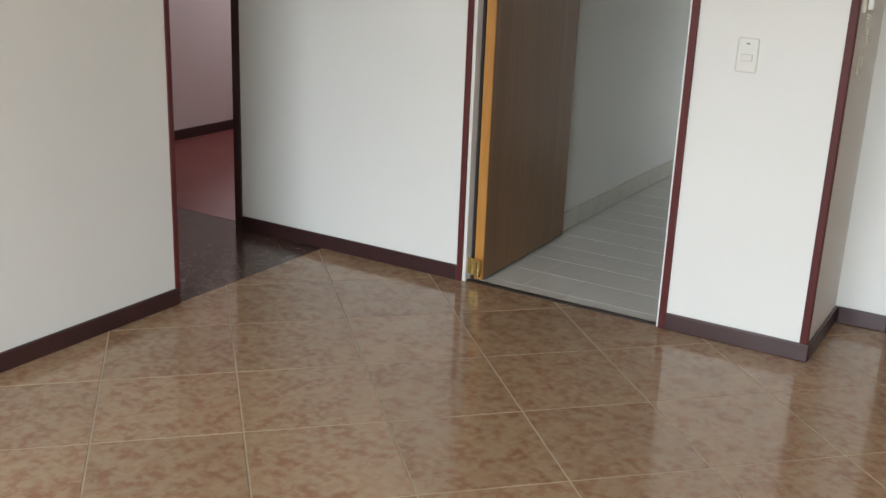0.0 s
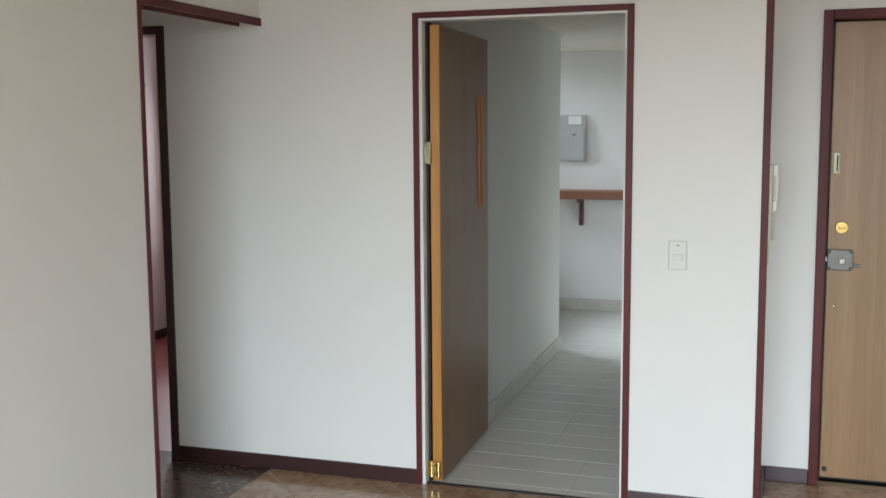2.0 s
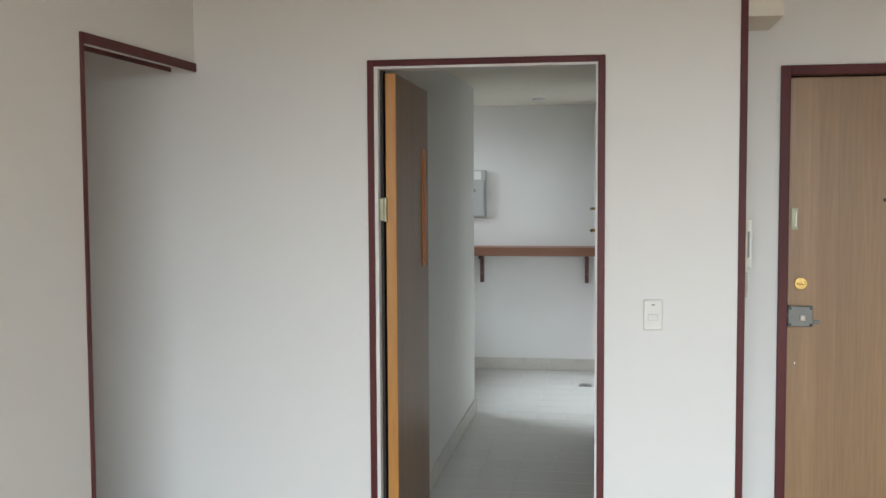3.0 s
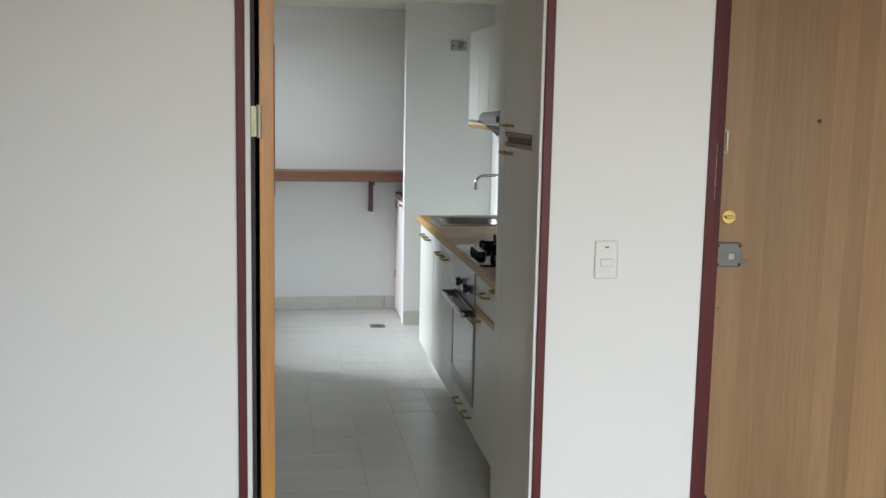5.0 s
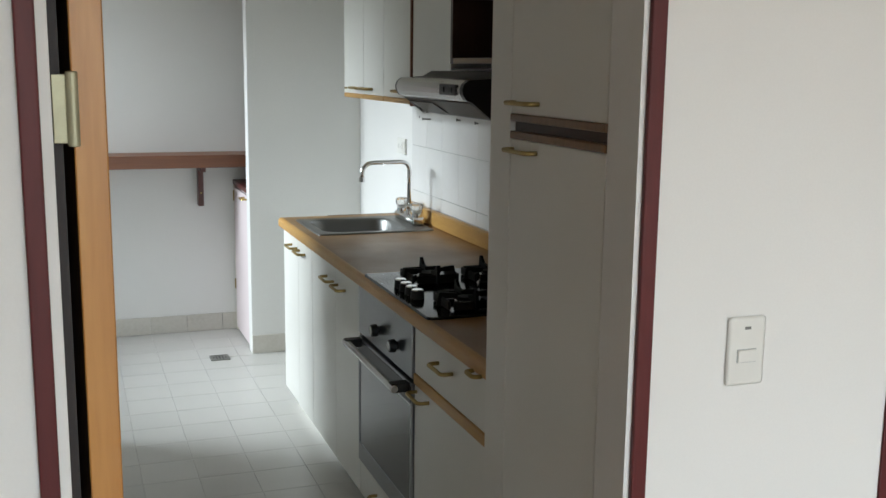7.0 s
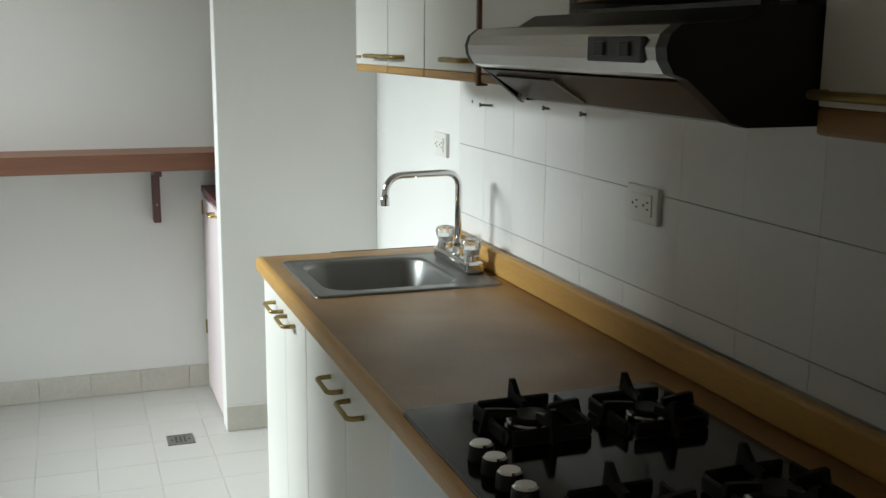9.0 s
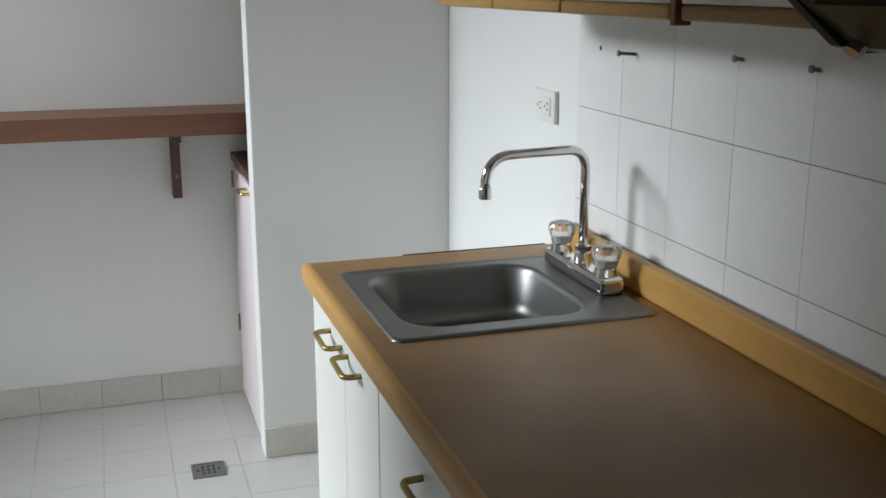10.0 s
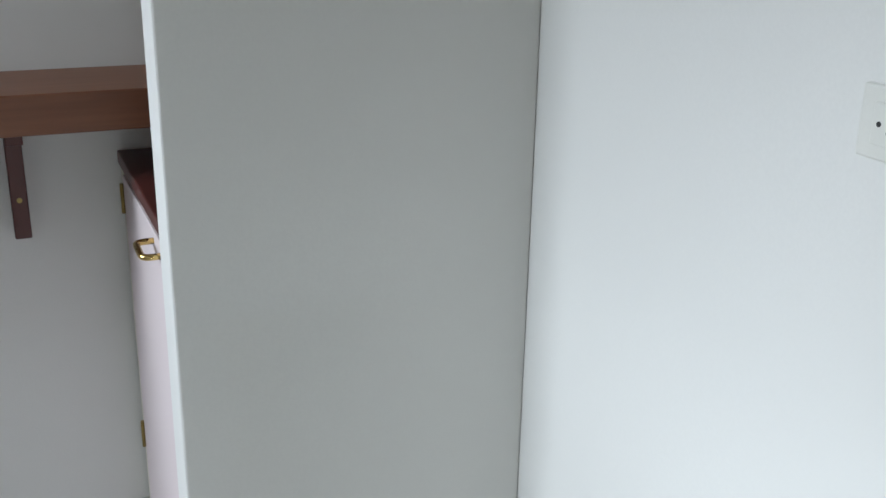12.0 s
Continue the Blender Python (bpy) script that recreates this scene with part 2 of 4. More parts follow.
def add_prism(bm, poly, z0, z1, ease=0.0):
    """A plate with the outline poly between two heights, its top edge eased."""
    cx, cy = sum(p[0] for p in poly) / len(poly), sum(p[1] for p in poly) / len(poly)
    low = [bm.verts.new((x, y, z0)) for x, y in poly]
    rings = [low]
    if ease > 0:
        rings.append([bm.verts.new((x, y, z1 - ease)) for x, y in poly])
        top = []
        for x, y in poly:
            d = math.hypot(cx - x, cy - y) or 1
            top.append(bm.verts.new((x + (cx - x) / d * ease, y + (cy - y) / d * ease, z1)))
        rings.append(top)
    else:
        rings.append([bm.verts.new((x, y, z1)) for x, y in poly])
    n = len(poly)
    for a, b in zip(rings, rings[1:]):
        for i in range(n):
            bm.faces.new((a[i], a[(i + 1) % n], b[(i + 1) % n], b[i]))
    bm.faces.new(rings[-1])
    bm.faces.new(list(reversed(low)))
    return bm


def clip_poly(poly, x0, y0, x1, y1):
    for ax, lim, keep_more in ((0, x0, True), (0, x1, False), (1, y0, True), (1, y1, False)):
        out = []
        for i, p in enumerate(poly):
            q = poly[(i + 1) % len(poly)]
            pin = p[ax] >= lim if keep_more else p[ax] <= lim
            qin = q[ax] >= lim if keep_more else q[ax] <= lim
            if pin:
                out.append(p)
            if pin != qin:
                t = (lim - p[ax]) / (q[ax] - p[ax])
                out.append((p[0] + t * (q[0] - p[0]), p[1] + t * (q[1] - p[1])))
        poly = out
        if len(poly) < 3:
            return []
    return poly


def area(poly):
    return abs(sum(a[0] * b[1] - b[0] * a[1] for a, b in zip(poly, poly[1:] + poly[:1]))) / 2


def structure(name, bm, mat, label=""):
    return tagged(obj(name, bm, mat), label, kind="structure")


# ---- the large structure ----
H, KH = 2.52, 2.225                      # ceilings of living room and kitchen
KX, COLY, BACKY = 1.551, 4.032, 4.62      # kitchen: right wall, front of the end pier, back wall
PX = KX + 0.017                         # bare plaster beside the thicker tiling
LX = -0.730                             # living room's left wall
KWX, KWY = 0.045, 2.93                   # kitchen passage: left wall and its end
DL, DR, DT = 0.04, 0.906, 2.045         # kitchen doorway

structure("wall_kitchen_front", boxes(
    ((-3.1, 0, 0), (-2.13, 0.1, H)), ((-2.13, 0, 2.05), (-1.232, 0.1, H)), ((-1.232, 0, 0), (DL, 0.1, H)),
    ((DL, 0, DT), (DR, 0.1, H)), ((DR, 0, 0), (1.472, 0.1, H))), PAINT, "white painted plaster wall with a kitchen doorway")
structure("wall_alcove_side", box((1.372, 0.1, 0), (1.472, 0.5, H)), PAINT, "white painted side wall of the entrance recess")
structure("wall_entrance", boxes(((1.372, 0.5, 0), (1.705, 0.6, H)), ((1.705, 0.5, 2.045), (2.62, 0.6, H)), ((2.62, 0.5, 0), (4.4, 0.6, H))), PAINT, "white painted wall around the entrance door")
structure("wall_left", boxes(((LX - 0.1, -6.4, 0), (LX, -0.937, H)), ((LX - 0.1, -0.937, 2.07), (LX, 0, H))), PAINT, "white painted wall with an opening to the hall")
structure("wall_right", box((4.3, -6.4, 0), (4.4, 0.5, H)), PAINT)
structure("wall_window", boxes(((LX, -6.5, 0), (4.3, -6.4, 0.12)), ((LX, -6.5, 2.25), (4.3, -6.4, H)), ((LX, -6.5, 0.12), (-0.2, -6.4, 2.25)), ((3.4, -6.5, 0.12), (4.3, -6.4, 2.25))), PAINT)
structure("ceiling", box((-3.2, -6.5, H), (4.4, 2.7, H + 0.1)), CEIL, "plain warm-tinted ceiling")
structure("wall_hall_south", box((-3.1, -1.04, 0), (LX - 0.1, -0.94, H)), PAINT)
structure("wall_hall_end", box((-3.2, -1.04, 0), (-3.1, 0.1, H)), PAINT)
structure("wall_bedroom_far", box((-3.08, 0.1, 0), (-2.98, 2.6, H)), PINKPAINT, "pale pink bedroom wall")
structure("wall_bedroom_window", boxes(((-2.98, 2.6, 0), (-0.08, 2.7, 0.8)), ((-2.98, 2.6, 2.2), (-0.08, 2.7, H)), ((-2.98, 2.6, 0.8), (-2.75, 2.7, 2.2)), ((-1.8, 2.6, 0.8), (-0.08, 2.7, 2.2))), PINKPAINT)
structure("wall_kitchen_left", box((KWX - 0.1, 0.1, 0), (KWX, KWY, KH), 0.006), KPAINT, "white painted kitchen passage wall")
structure("wall_laundry_near", box((-1.1, KWY - 0.1, 0), (KWX - 0.1, KWY, KH)), KPAINT)
structure("wall_laundry_window", boxes(((-1.1, KWY, 0), (-1.0, BACKY, 0.95)), ((-1.1, KWY, 2.18), (-1.0, BACKY, KH)), ((-1.1, KWY, 0.95), (-1.0, 3.15, 2.18)), ((-1.1, 4.45, 0.95), (-1.0, BACKY, 2.18))), KPAINT)
structure("wall_kitchen_back", box((-1.1, BACKY, 0), (KX + 0.12, BACKY + 0.1, KH)), KPAINT, "white painted kitchen back wall")
structure("wall_kitchen_right", box((PX, 0.6, 0), (PX + 0.05, BACKY, KH)), KPAINT, "white painted kitchen wall behind the worktop")
structure("wall_end_pier", box((0.958, COLY, 0), (PX, COLY + 0.09, KH), 0.004), KPAINT, "white painted wall pier at the end of the kitchen")
structure("ceiling_kitchen", boxes(((KWX - 0.1, 0.1, KH), (KX + 0.067, 2.7, KH + 0.1)), ((-1.1, 2.7, KH), (KX + 0.067, BACKY + 0.1, KH + 0.1))), CEIL, "warm-tinted kitchen ceiling")

# floors: the bed under the tiles
floor_living = structure("floor", boxes(((LX - 0.0, -6.4, -0.1), (4.3, 0.0, -0.0012)), ((1.472, 0.0, -0.1), (4.3, 0.5, -0.0012)), ((DL, 0.0, -0.1), (DR, 0.02, -0.0012)), ((1.712, 0.5, -0.1), (2.615, 0.56, -0.0012))), GROUT, "glossy terracotta-marbled floor tiles laid diagonally")
floor_hall = structure("floor_hall", boxes(((-3.1, -0.94, -0.1), (LX - 0.001, 0.0, 0.0)), ((-2.13, 0.0, -0.1), (-1.232, 0.08, 0.0))), DTILE, "dark polished stone floor")
floor_bed = structure("floor_bedroom", boxes(((-2.98, 0.1, -0.1), (-0.08, 2.6, 0.001)), ((-2.13, 0.08, -0.1), (-1.232, 0.1, 0.001))), CARPET, "dull red bedroom floor")
floor_kitchen = structure("floor_kitchen", boxes(((KWX, 0.1, -0.1), (1.372, 0.6, -0.0009)), ((KWX, 0.6, -0.1), (PX, BACKY, -0.0009)), ((-1.0, KWY, -0.1), (KWX, BACKY, -0.0009)), ((DL, 0.02, -0.1), (DR, 0.1, -0.0009))), KGROUT, "ivory ceramic kitchen floor tiles")
structure("threshold", box((DL, 0.006, -0.003), (DR, 0.03, 0.006), 0.002), SILL, "dark metal threshold strip in the kitchen doorway")


def frame_trim(name, pieces, mat, label, bevel=0.003):
    bm = bmesh.new()
    for lo, hi in pieces:
        add_box(bm, lo, hi, bevel)
    return structure(name, bm, mat, label)


P = 0.012
frame_trim("door_trim_kitchen", (((0, -P, 0), (0.026, 0, 2.08)), ((0.915, -P, 0), (0.943, 0, 2.08)), ((0.026, -P, 2.055), (0.915, 0, 2.08))), TRIM, "thin mahogany trim around the kitchen doorway")
frame_trim("corner_trim", (((1.447, -0.006, 0.06), (1.475, 0.0, H)), ((1.4715, 0.0, 0.06), (1.4755, 0.02, H))), TRIM, "mahogany strip on the wall corner")
frame_trim("door_trim_entrance", (((1.672, 0.482, 0), (1.712, 0.55, 2.075)), ((2.615, 0.482, 0), (2.655, 0.55, 2.075)), ((1.712, 0.482, 2.035), (2.615, 0.55, 2.075))), TRIM, "mahogany frame of the entrance door")
frame_trim("opening_trim_hall", (((LX - 0.002, -0.941, 0), (LX + 0.006, -0.917, 2.07)), ((LX - 0.002, -0.941, 2.05), (LX + 0.01, 0, 2.085)), ((LX - 0.108, -0.941, 2.052), (LX - 0.1, -0.001, 2.085))), TRIM, "mahogany strip along the hall opening")
frame_trim("door_trim_bedroom", (((-1.265, -P, 0), (-1.225, 0.11, 2.07)), ((-2.13, -P, 0), (-2.09, 0.11, 2.07)), ((-2.09, -P, 2.03), (-1.265, 0.11, 2.07))), BASE, "dark wooden frame of the bedroom doorway")

BZ = 0.068


def skirting(name, runs, mat, label, h=BZ, t=0.014):
    """Baseboards: runs of (x0, y0, x1, y1) boxes with a rounded top."""
    bm = bmesh.new()
    for x0, y0, x1, y1 in runs:
        add_box(bm, (x0, y0, 0), (x1, y1, h), 0.004)
    return structure(name, bm, mat, label)


skirting("baseboard", ((-1.225, -0.0125, 0.002, -0.0005), (0.941, -0.0125, 1.484, -0.0005), (1.4725, -0.0005, 1.484, 0.499), (1.484, 0.488, 1.672, 0.4995), (2.655, 0.488, 4.3, 0.4995),
         (LX + 0.0005, -6.4, LX + 0.014, -0.929), (4.284, -6.4, 4.2995, 0.484)), BASE, "dark brown painted baseboard")
skirting("baseboard_bedroom", ((-2.9795, 0.1, -2.964, 2.6),), BASE, "dark brown bedroom baseboard")


# ---- kitchen doorway: the open leaf ----
def kitchen_door():
    door = thing("door_kitchen", "brown veneered kitchen door standing open with a honey pine edge", "door", at=(0.0, 0, 0))
    L, T = 0.845, 0.042
    bm = box((0, 0.0, 0.012), (T, L, 2.03), 0.0015, 1)
    leaf = part("leaf", bm, LEAF, door)
    edge = part("edge_strip", box((-0.0005, -0.008, 0.012), (T + 0.0005, 0.0, 2.03), 0.002, 1), HONEY, door, "honey pine edge strip")
    # long pull: a recessed slot in a raised wooden frame
    y0, y1, z0, z1 = 0.648, 0.712, 1.2, 1.745
    bm = boxes(((T, y0, z0), (T + 0.009, y0 + 0.014, z1)), ((T, y1 - 0.014, z0), (T + 0.014, y1, z1)), ((T, y0 + 0.014, z0), (T + 0.009, y1 - 0.014, z0 + 0.02)), ((T, y0 + 0.014, z1 - 0.02), (T + 0.009, y1 - 0.014, z1)), bevel=0.003)
    h = part("pull_frame", bm, PULLW, door, "orange wooden pull frame")
    part("pull_slot", box((T - 0.002, y0 + 0.014, z0 + 0.02), (T + 0.003, y1 - 0.014, z1 - 0.02)), SHELFW, h)
    m = pose(0.066, 0.035, 0, 0, 0, 1.4)
    door.matrix_basis = m
    # hinges at the jamb
    for z, mat, label in ((0.07, BRASS, "shiny brass floor hinge"), (1.483, HINGEM, "pale tarnished brass hinge")):
        hg = thing("hinge", label + " of the kitchen door", "hinge", "kitchen door hinges", at=(0.05, 0.02, z))
        hh = 0.045 if z > 1 else 0.034
        part("plate", boxes(((-0.009, -0.004, -hh), (0.018, 0.0, hh)), bevel=0.001), mat, hg)
        part("knuckle", cyl((0.016, -0.007, -hh - 0.004), (0.016, -0.007, hh + 0.004), 0.008, seg=16, bevel=0.002), mat, hg)
        if z < 1:
            part("plate", boxes(((0.022, -0.012, -hh), (0.055, -0.007, hh)), bevel=0.001), mat, hg)
            part("knuckle", cyl((0.05, -0.016, -hh - 0.004), (0.05, -0.016, hh + 0.004), 0.009, seg=16, bevel=0.002), mat, hg)
            for zz in (-0.018, 0.018):
                part("screw", cyl((0.036, -0.012, zz), (0.036, -0.014, zz), 0.004, seg=10), OLDBRASS, hg)
    # near-black strip between the jamb and the open leaf
    structure("door_stop", box((DL, 0.045, 0.0), (DL + 0.012, 0.1, DT)), BLACKGAP, "near-black strip in the rebate of the jamb")


kitchen_door()


# ---- entrance door ----
def entrance_door():
    d = thing("door_entrance", "closed light oak veneered entrance door with locks", "door", at=(2.17, 0.56, 0))
    d_x0, d_x1, y = 1.722 - 2.17, 2.612 - 2.17, 0.0
    part("leaf", box((d_x0, 0, 0.02), (d_x1, 0.04, 2.03), 0.002, 1), OAK, d)
    def x(v):
        return v - 2.17
    case = part("rim_lock", box((x(1.722), -0.03, 0.962), (x(1.826), 0, 1.052), 0.004), LOCKMETAL, d, "grey metal rim lock")
    part("lock_button", box((x(1.77), -0.037, 0.988), (x(1.794), -0.03, 1.016), 0.003), STEEL, case)
    for cx in (1.731, 1.816):
        for cz in (0.972, 1.042):
            part("screw", cyl((x(cx), -0.0325, cz), (x(cx), -0.03, cz), 0.006, seg=12), DARKPL, case)
    part("latch_tail", box((x(1.826), -0.02, 0.975), (x(1.858), -0.008, 0.99), 0.003), LOCKMETAL, case)
    part("bolt", box((x(1.708), -0.024, 1.0), (x(1.7225), -0.006, 1.02), 0.002), PLASTIC, case)
    rose = part("deadbolt_rose", cyl((x(1.777), 0.001, 1.147), (x(1.777), -0.008, 1.147), 0.027, seg=32, bevel=0.003), BRASS, d, "round brass deadbolt escutcheon")
    part("thumb_turn", box((x(1.762), -0.02, 1.142), (x(1.792), -0.008, 1.153), 0.003), BRASS, rose)
    plate = part("bolt_plate", box((x(1.733), -0.005, 1.381), (x(1.762), 0, 1.473), 0.003), HINGEM, d, "small upright brass bolt plate")
    part("bolt_rod", cyl((x(1.752), -0.01, 1.393), (x(1.752), -0.01, 1.461), 0.006, seg=10), CHROME, plate)
    part("peephole", cyl((x(2.115), 0.0, 1.507), (x(2.115), -0.004, 1.507), 0.008, seg=16), DARKPL, d, "dark peephole")
    part("screw", cyl((x(1.757), 0.0, 0.8), (x(1.757), -0.002, 0.8), 0.004, seg=10), STEEL, d)
    part("door_stop_knob", cyl((x(1.742), 0.0, 0.055), (x(1.742), -0.012, 0.055), 0.012, 0.008, seg=16), DARKPL, d)
    # solid strip whose black stands in for the gap's shade
    structure("door_gap", box((1.712, 0.57, 0.0), (1.722, 0.6, 2.035)), BLACKGAP, "near-black strip filling the gap beside the entrance door")
    # unseen sheet, added to keep outside light out of the door's gaps
    structure("door_backing", box((1.712, 0.601, 0.0), (2.62, 0.62, 2.06)), BLACKGAP, "near-black sheet added behind the entrance door")


entrance_door()


# ---- switches, outlets, intercom ----
def light_switch():
    s = thing("light_switch", "white plastic light switch plate on the wall", "switch", at=(1.13, 0, 1.072))
    pl = part("plate", box((-0.037, -0.008, -0.06), (0.037, -0.0002, 0.06), 0.006, 3), PLASTIC, s)
    part("rocker_seat", box((-0.0195, -0.0086, -0.02), (0.0195, -0.0078, 0.004), 0.0003, 1), GREYMETAL, pl)
    part("rocker", box((-0.0183, -0.0115, -0.0188), (0.0183, -0.0082, 0.0028), 0.0015), PLASTIC, pl)
    part("indicator", box((-0.006, -0.0088, 0.038), (0.006, -0.0078, 0.043)), LOCKMETAL, pl)


def outlet(y, z, label="white double power outlet on the wall"):
    o = thing("power_outlet", label, "outlet", "kitchen outlets", at=(KX, y, z))
    t = 0.012
    pl = part("plate", box((-t, -0.06, -0.038), (0.0, 0.06, 0.038), 0.003), PLASTIC, o)
    mod = part("module", box((-t - 0.003, -0.04, -0.022), (-t + 0.001, 0.04, 0.022), 0.0015), PLASTIC, pl)
    for c in (-0.021, 0.021):
        for dy, dz, h in ((-0.006, 0.007, 0.008), (-0.006, -0.007, 0.007)):
            part("slot", box((-t - 0.0036, c + dy - 0.004, dz - 0.0015), (-t - 0.0028, c + dy + 0.004, dz + 0.0015)), DARKPL, mod)
        part("slot", cyl((-t - 0.0028, c + 0.009, 0), (-t - 0.0036, c + 0.009, 0), 0.003, seg=10), DARKPL, mod)
    return o


light_switch()
outlet(3.275, 1.172).location.x = PX
outlet(1.98, 1.171, label="white double power outlet on the tiled wall").location.x = KX - 0.008


def intercom():
    i = thing("intercom", "ivory intercom handset hung on the recess wall", "intercom", at=(1.472, 0.09, 1.34))
    part("base", box((0.0002, -0.045, -0.1), (0.016, 0.045, 0.1), 0.005), IVORY, i)
    hs = part("handset", boxes(((0.016, -0.024, -0.09), (0.036, 0.024, -0.045)), ((0.016, -0.024, 0.05), (0.036, 0.024, 0.1)), ((0.024, -0.02, -0.05), (0.038, 0.02, 0.06)), bevel=0.006), PLASTIC, i)
    coil = [(0.02 + 0.007 * math.cos(k * 1.1), 0.01 + 0.03 * k / 60 + 0.007 * math.sin(k * 1.1), -0.1 - 0.11 * k / 60) for k in range(61)]
    part("cord", tube(coil, 0.0025, 6), IVORY, i, smooth=True)
    s = thing("wall_plate", "small ivory wall plate under the intercom", "switch", at=(1.472, 0.16, 1.07))
    part("plate", box((0.0002, -0.03, -0.045), (0.008, 0.03, 0.045), 0.003), IVORY, s)
    part("rocker", box((0.008, -0.012, -0.02), (0.011, 0.012, 0.02), 0.002), PLASTIC, s)


intercom()


# ---- kitchen units ----
FX = 0.956           # front plane of the base doors


def pull(parent, x, y, z, length=0.105, out=0.032, r=0.0055, mat=None):
    """A bent brass bar handle lying flat on a door that faces -x."""
    h = length / 2
    pts = [Vector((x, y - h, z))] + bend((x - out * 0.45, y - h, z), (x - out, y - h, z), (x - out, y - h + 0.014, z), 5) \
        + bend((x - out, y + h - 0.014, z), (x - out, y + h, z), (x - out * 0.45, y + h, z), 5) + [Vector((x, y + h, z))]
    return part("handle", tube(pts, r, 10), mat or OLDBRASS, parent, "dull brass bar handle", smooth=True)


def base_unit(y0, y1, label, fronts):
    """A base cabinet; fronts: (name, y0, y1, z0, z1, handle y or None, handle z)."""
    u = thing("base_cabinet", label, "cabinet", "kitchen base units", at=((FX + KX) / 2, (y0 + y1) / 2, 0))
    ox, oy = u.location.x, u.location.y
    part("body", boxes(((FX + 0.02 - ox, y0 - oy, 0.1), (KX - 0.001 - ox, y0 + 0.016 - oy, 0.84)), ((FX + 0.02 - ox, y1 - 0.016 - oy, 0.1), (KX - 0.001 - ox, y1 - oy, 0.84)),
         ((FX + 0.02 - ox, y0 + 0.016 - oy, 0.1), (KX - 0.001 - ox, y1 - 0.016 - oy, 0.12)), ((KX - 0.01 - ox, y0 + 0.016 - oy, 0.12), (KX - 0.002 - ox, y1 - 0.016 - oy, 0.84))), LAMIN, u)
    part("plinth", box((FX + 0.06 - ox, y0 - oy, 0), (FX + 0.075 - ox, y1 - oy, 0.1)), LAMIN, u)
    for nm, a, b, z0, z1, hy, hz in fronts:
        f = part(nm, box((FX - ox, a + 0.0015 - oy, z0), (FX + 0.018 - ox, b - 0.0015 - oy, z1), 0.0015), LAMIN, u)
        if hy is not None:
            pull(f, FX - ox, hy - oy, hz)
    return u


base_unit(2.548, 3.108, "white laminate base cabinet with two doors under the sink", (("door", 2.806, 3.108, 0.1, 0.836, 2.878, 0.782), ("door", 2.548, 2.806, 0.1, 0.836, 2.722, 0.782)))
base_unit(1.832, 2.545, "white laminate base cabinet with two doors beside the oven", (("door", 2.167, 2.545, 0.1, 0.836, 2.242, 0.766), ("door", 1.832, 2.167, 0.1, 0.836, 2.076, 0.766)))
cab = base_unit(0.616, 1.252, "white laminate base cabinet with a drawer beside the oven", (("drawer", 0.616, 1.252, 0.69, 0.836, 1.0, 0.772), ("door", 0.616, 1.252, 0.1, 0.655, 1.18, 0.638)))
pull(cab, FX - 0.02 - cab.location.x, 0.73 - cab.location.y, 0.838, 0.05, 0.022)
part("rail", box((FX - 0.004 - cab.location.x, 0.616 - cab.location.y, 0.657), (FX + 0.014 - cab.location.x, 1.252 - cab.location.y, 0.688), 0.003), EDGE, cab, "wooden finger rail")


def oven():
    y0, y1 = 1.255, 1.829
    ym = (y0 + y1) / 2
    o = thing("oven", "built-in steel oven with a dark glass door", "oven", at=(FX, ym, 0))
    w = (y1 - y0) / 2 - 0.004
    part("carcass", box((0.02, -w, 0.215), (0.56, w, 0.835), 0.002), DARKPL, o)
    panel = part("control_panel", box((-0.006, -w, 0.668), (0.018, w, 0.837), 0.003), OVSTEEL, o, "brushed steel control panel")
    for dy in (0.043, -0.148):
        k = part("knob", cyl((-0.006, dy, 0.732), (-0.014, dy, 0.732), 0.012, seg=20), BLACK, panel, "black knob with a steel face")
        part("grip", cyl((-0.014, dy, 0.732), (-0.034, dy, 0.732), 0.0205, 0.019, seg=28, bevel=0.003), BLACK, k)
        part("knob_face", cyl((-0.034, dy, 0.732), (-0.0355, dy, 0.732), 0.015, seg=20), STEEL, k)
    door = part("oven_door", boxes(((-0.008, -w, 0.222), (0.018, w, 0.285)), ((-0.008, -w, 0.585), (0.018, w, 0.655)), ((-0.008, -w, 0.285), (0.018, -w + 0.012, 0.585)), ((-0.008, w - 0.012, 0.285), (0.018, w, 0.585)), bevel=0.003), OVSTEEL, o)
    part("door_glass", box((-0.005, -w + 0.012, 0.285), (0.012, w - 0.012, 0.585)), OVGLASS, door, "dark oven window")
    part("glass_band", box((-0.0095, -w + 0.002, 0.595), (-0.0078, w - 0.002, 0.645)), BLACK, door)
    bar = part("door_handle", cyl((-0.055, -w + 0.008, 0.64), (-0.055, w - 0.008, 0.64), 0.0115, seg=16, bevel=0.002), STEEL, door, "steel bar handle")
    for s in (-1, 1):
        part("bracket", box((-0.062, s * (w - 0.03) - 0.02, 0.626), (-0.006, s * (w - 0.03) + 0.02, 0.654), 0.005), BLACK, bar)
    u = thing("base_cabinet", "two small white doors under the oven", "cabinet", "kitchen base units", at=(FX, ym, 0))
    for a, b, h in ((-w, -0.001, 0.105), (0.001, w, 0.105)):
        f = part("door", box((0, a, 0.1), (0.018, b, 0.212), 0.0015), LAMIN, u)
        pull(f, 0, -0.19 if a < 0 else 0.035, 0.165)
    part("body", box((0.02, -w, 0.1), (0.5, w, 0.212)), LAMIN, u)
    part("plinth", box((0.06, -w, 0.0), (0.075, w, 0.1)), LAMIN, u)


oven()


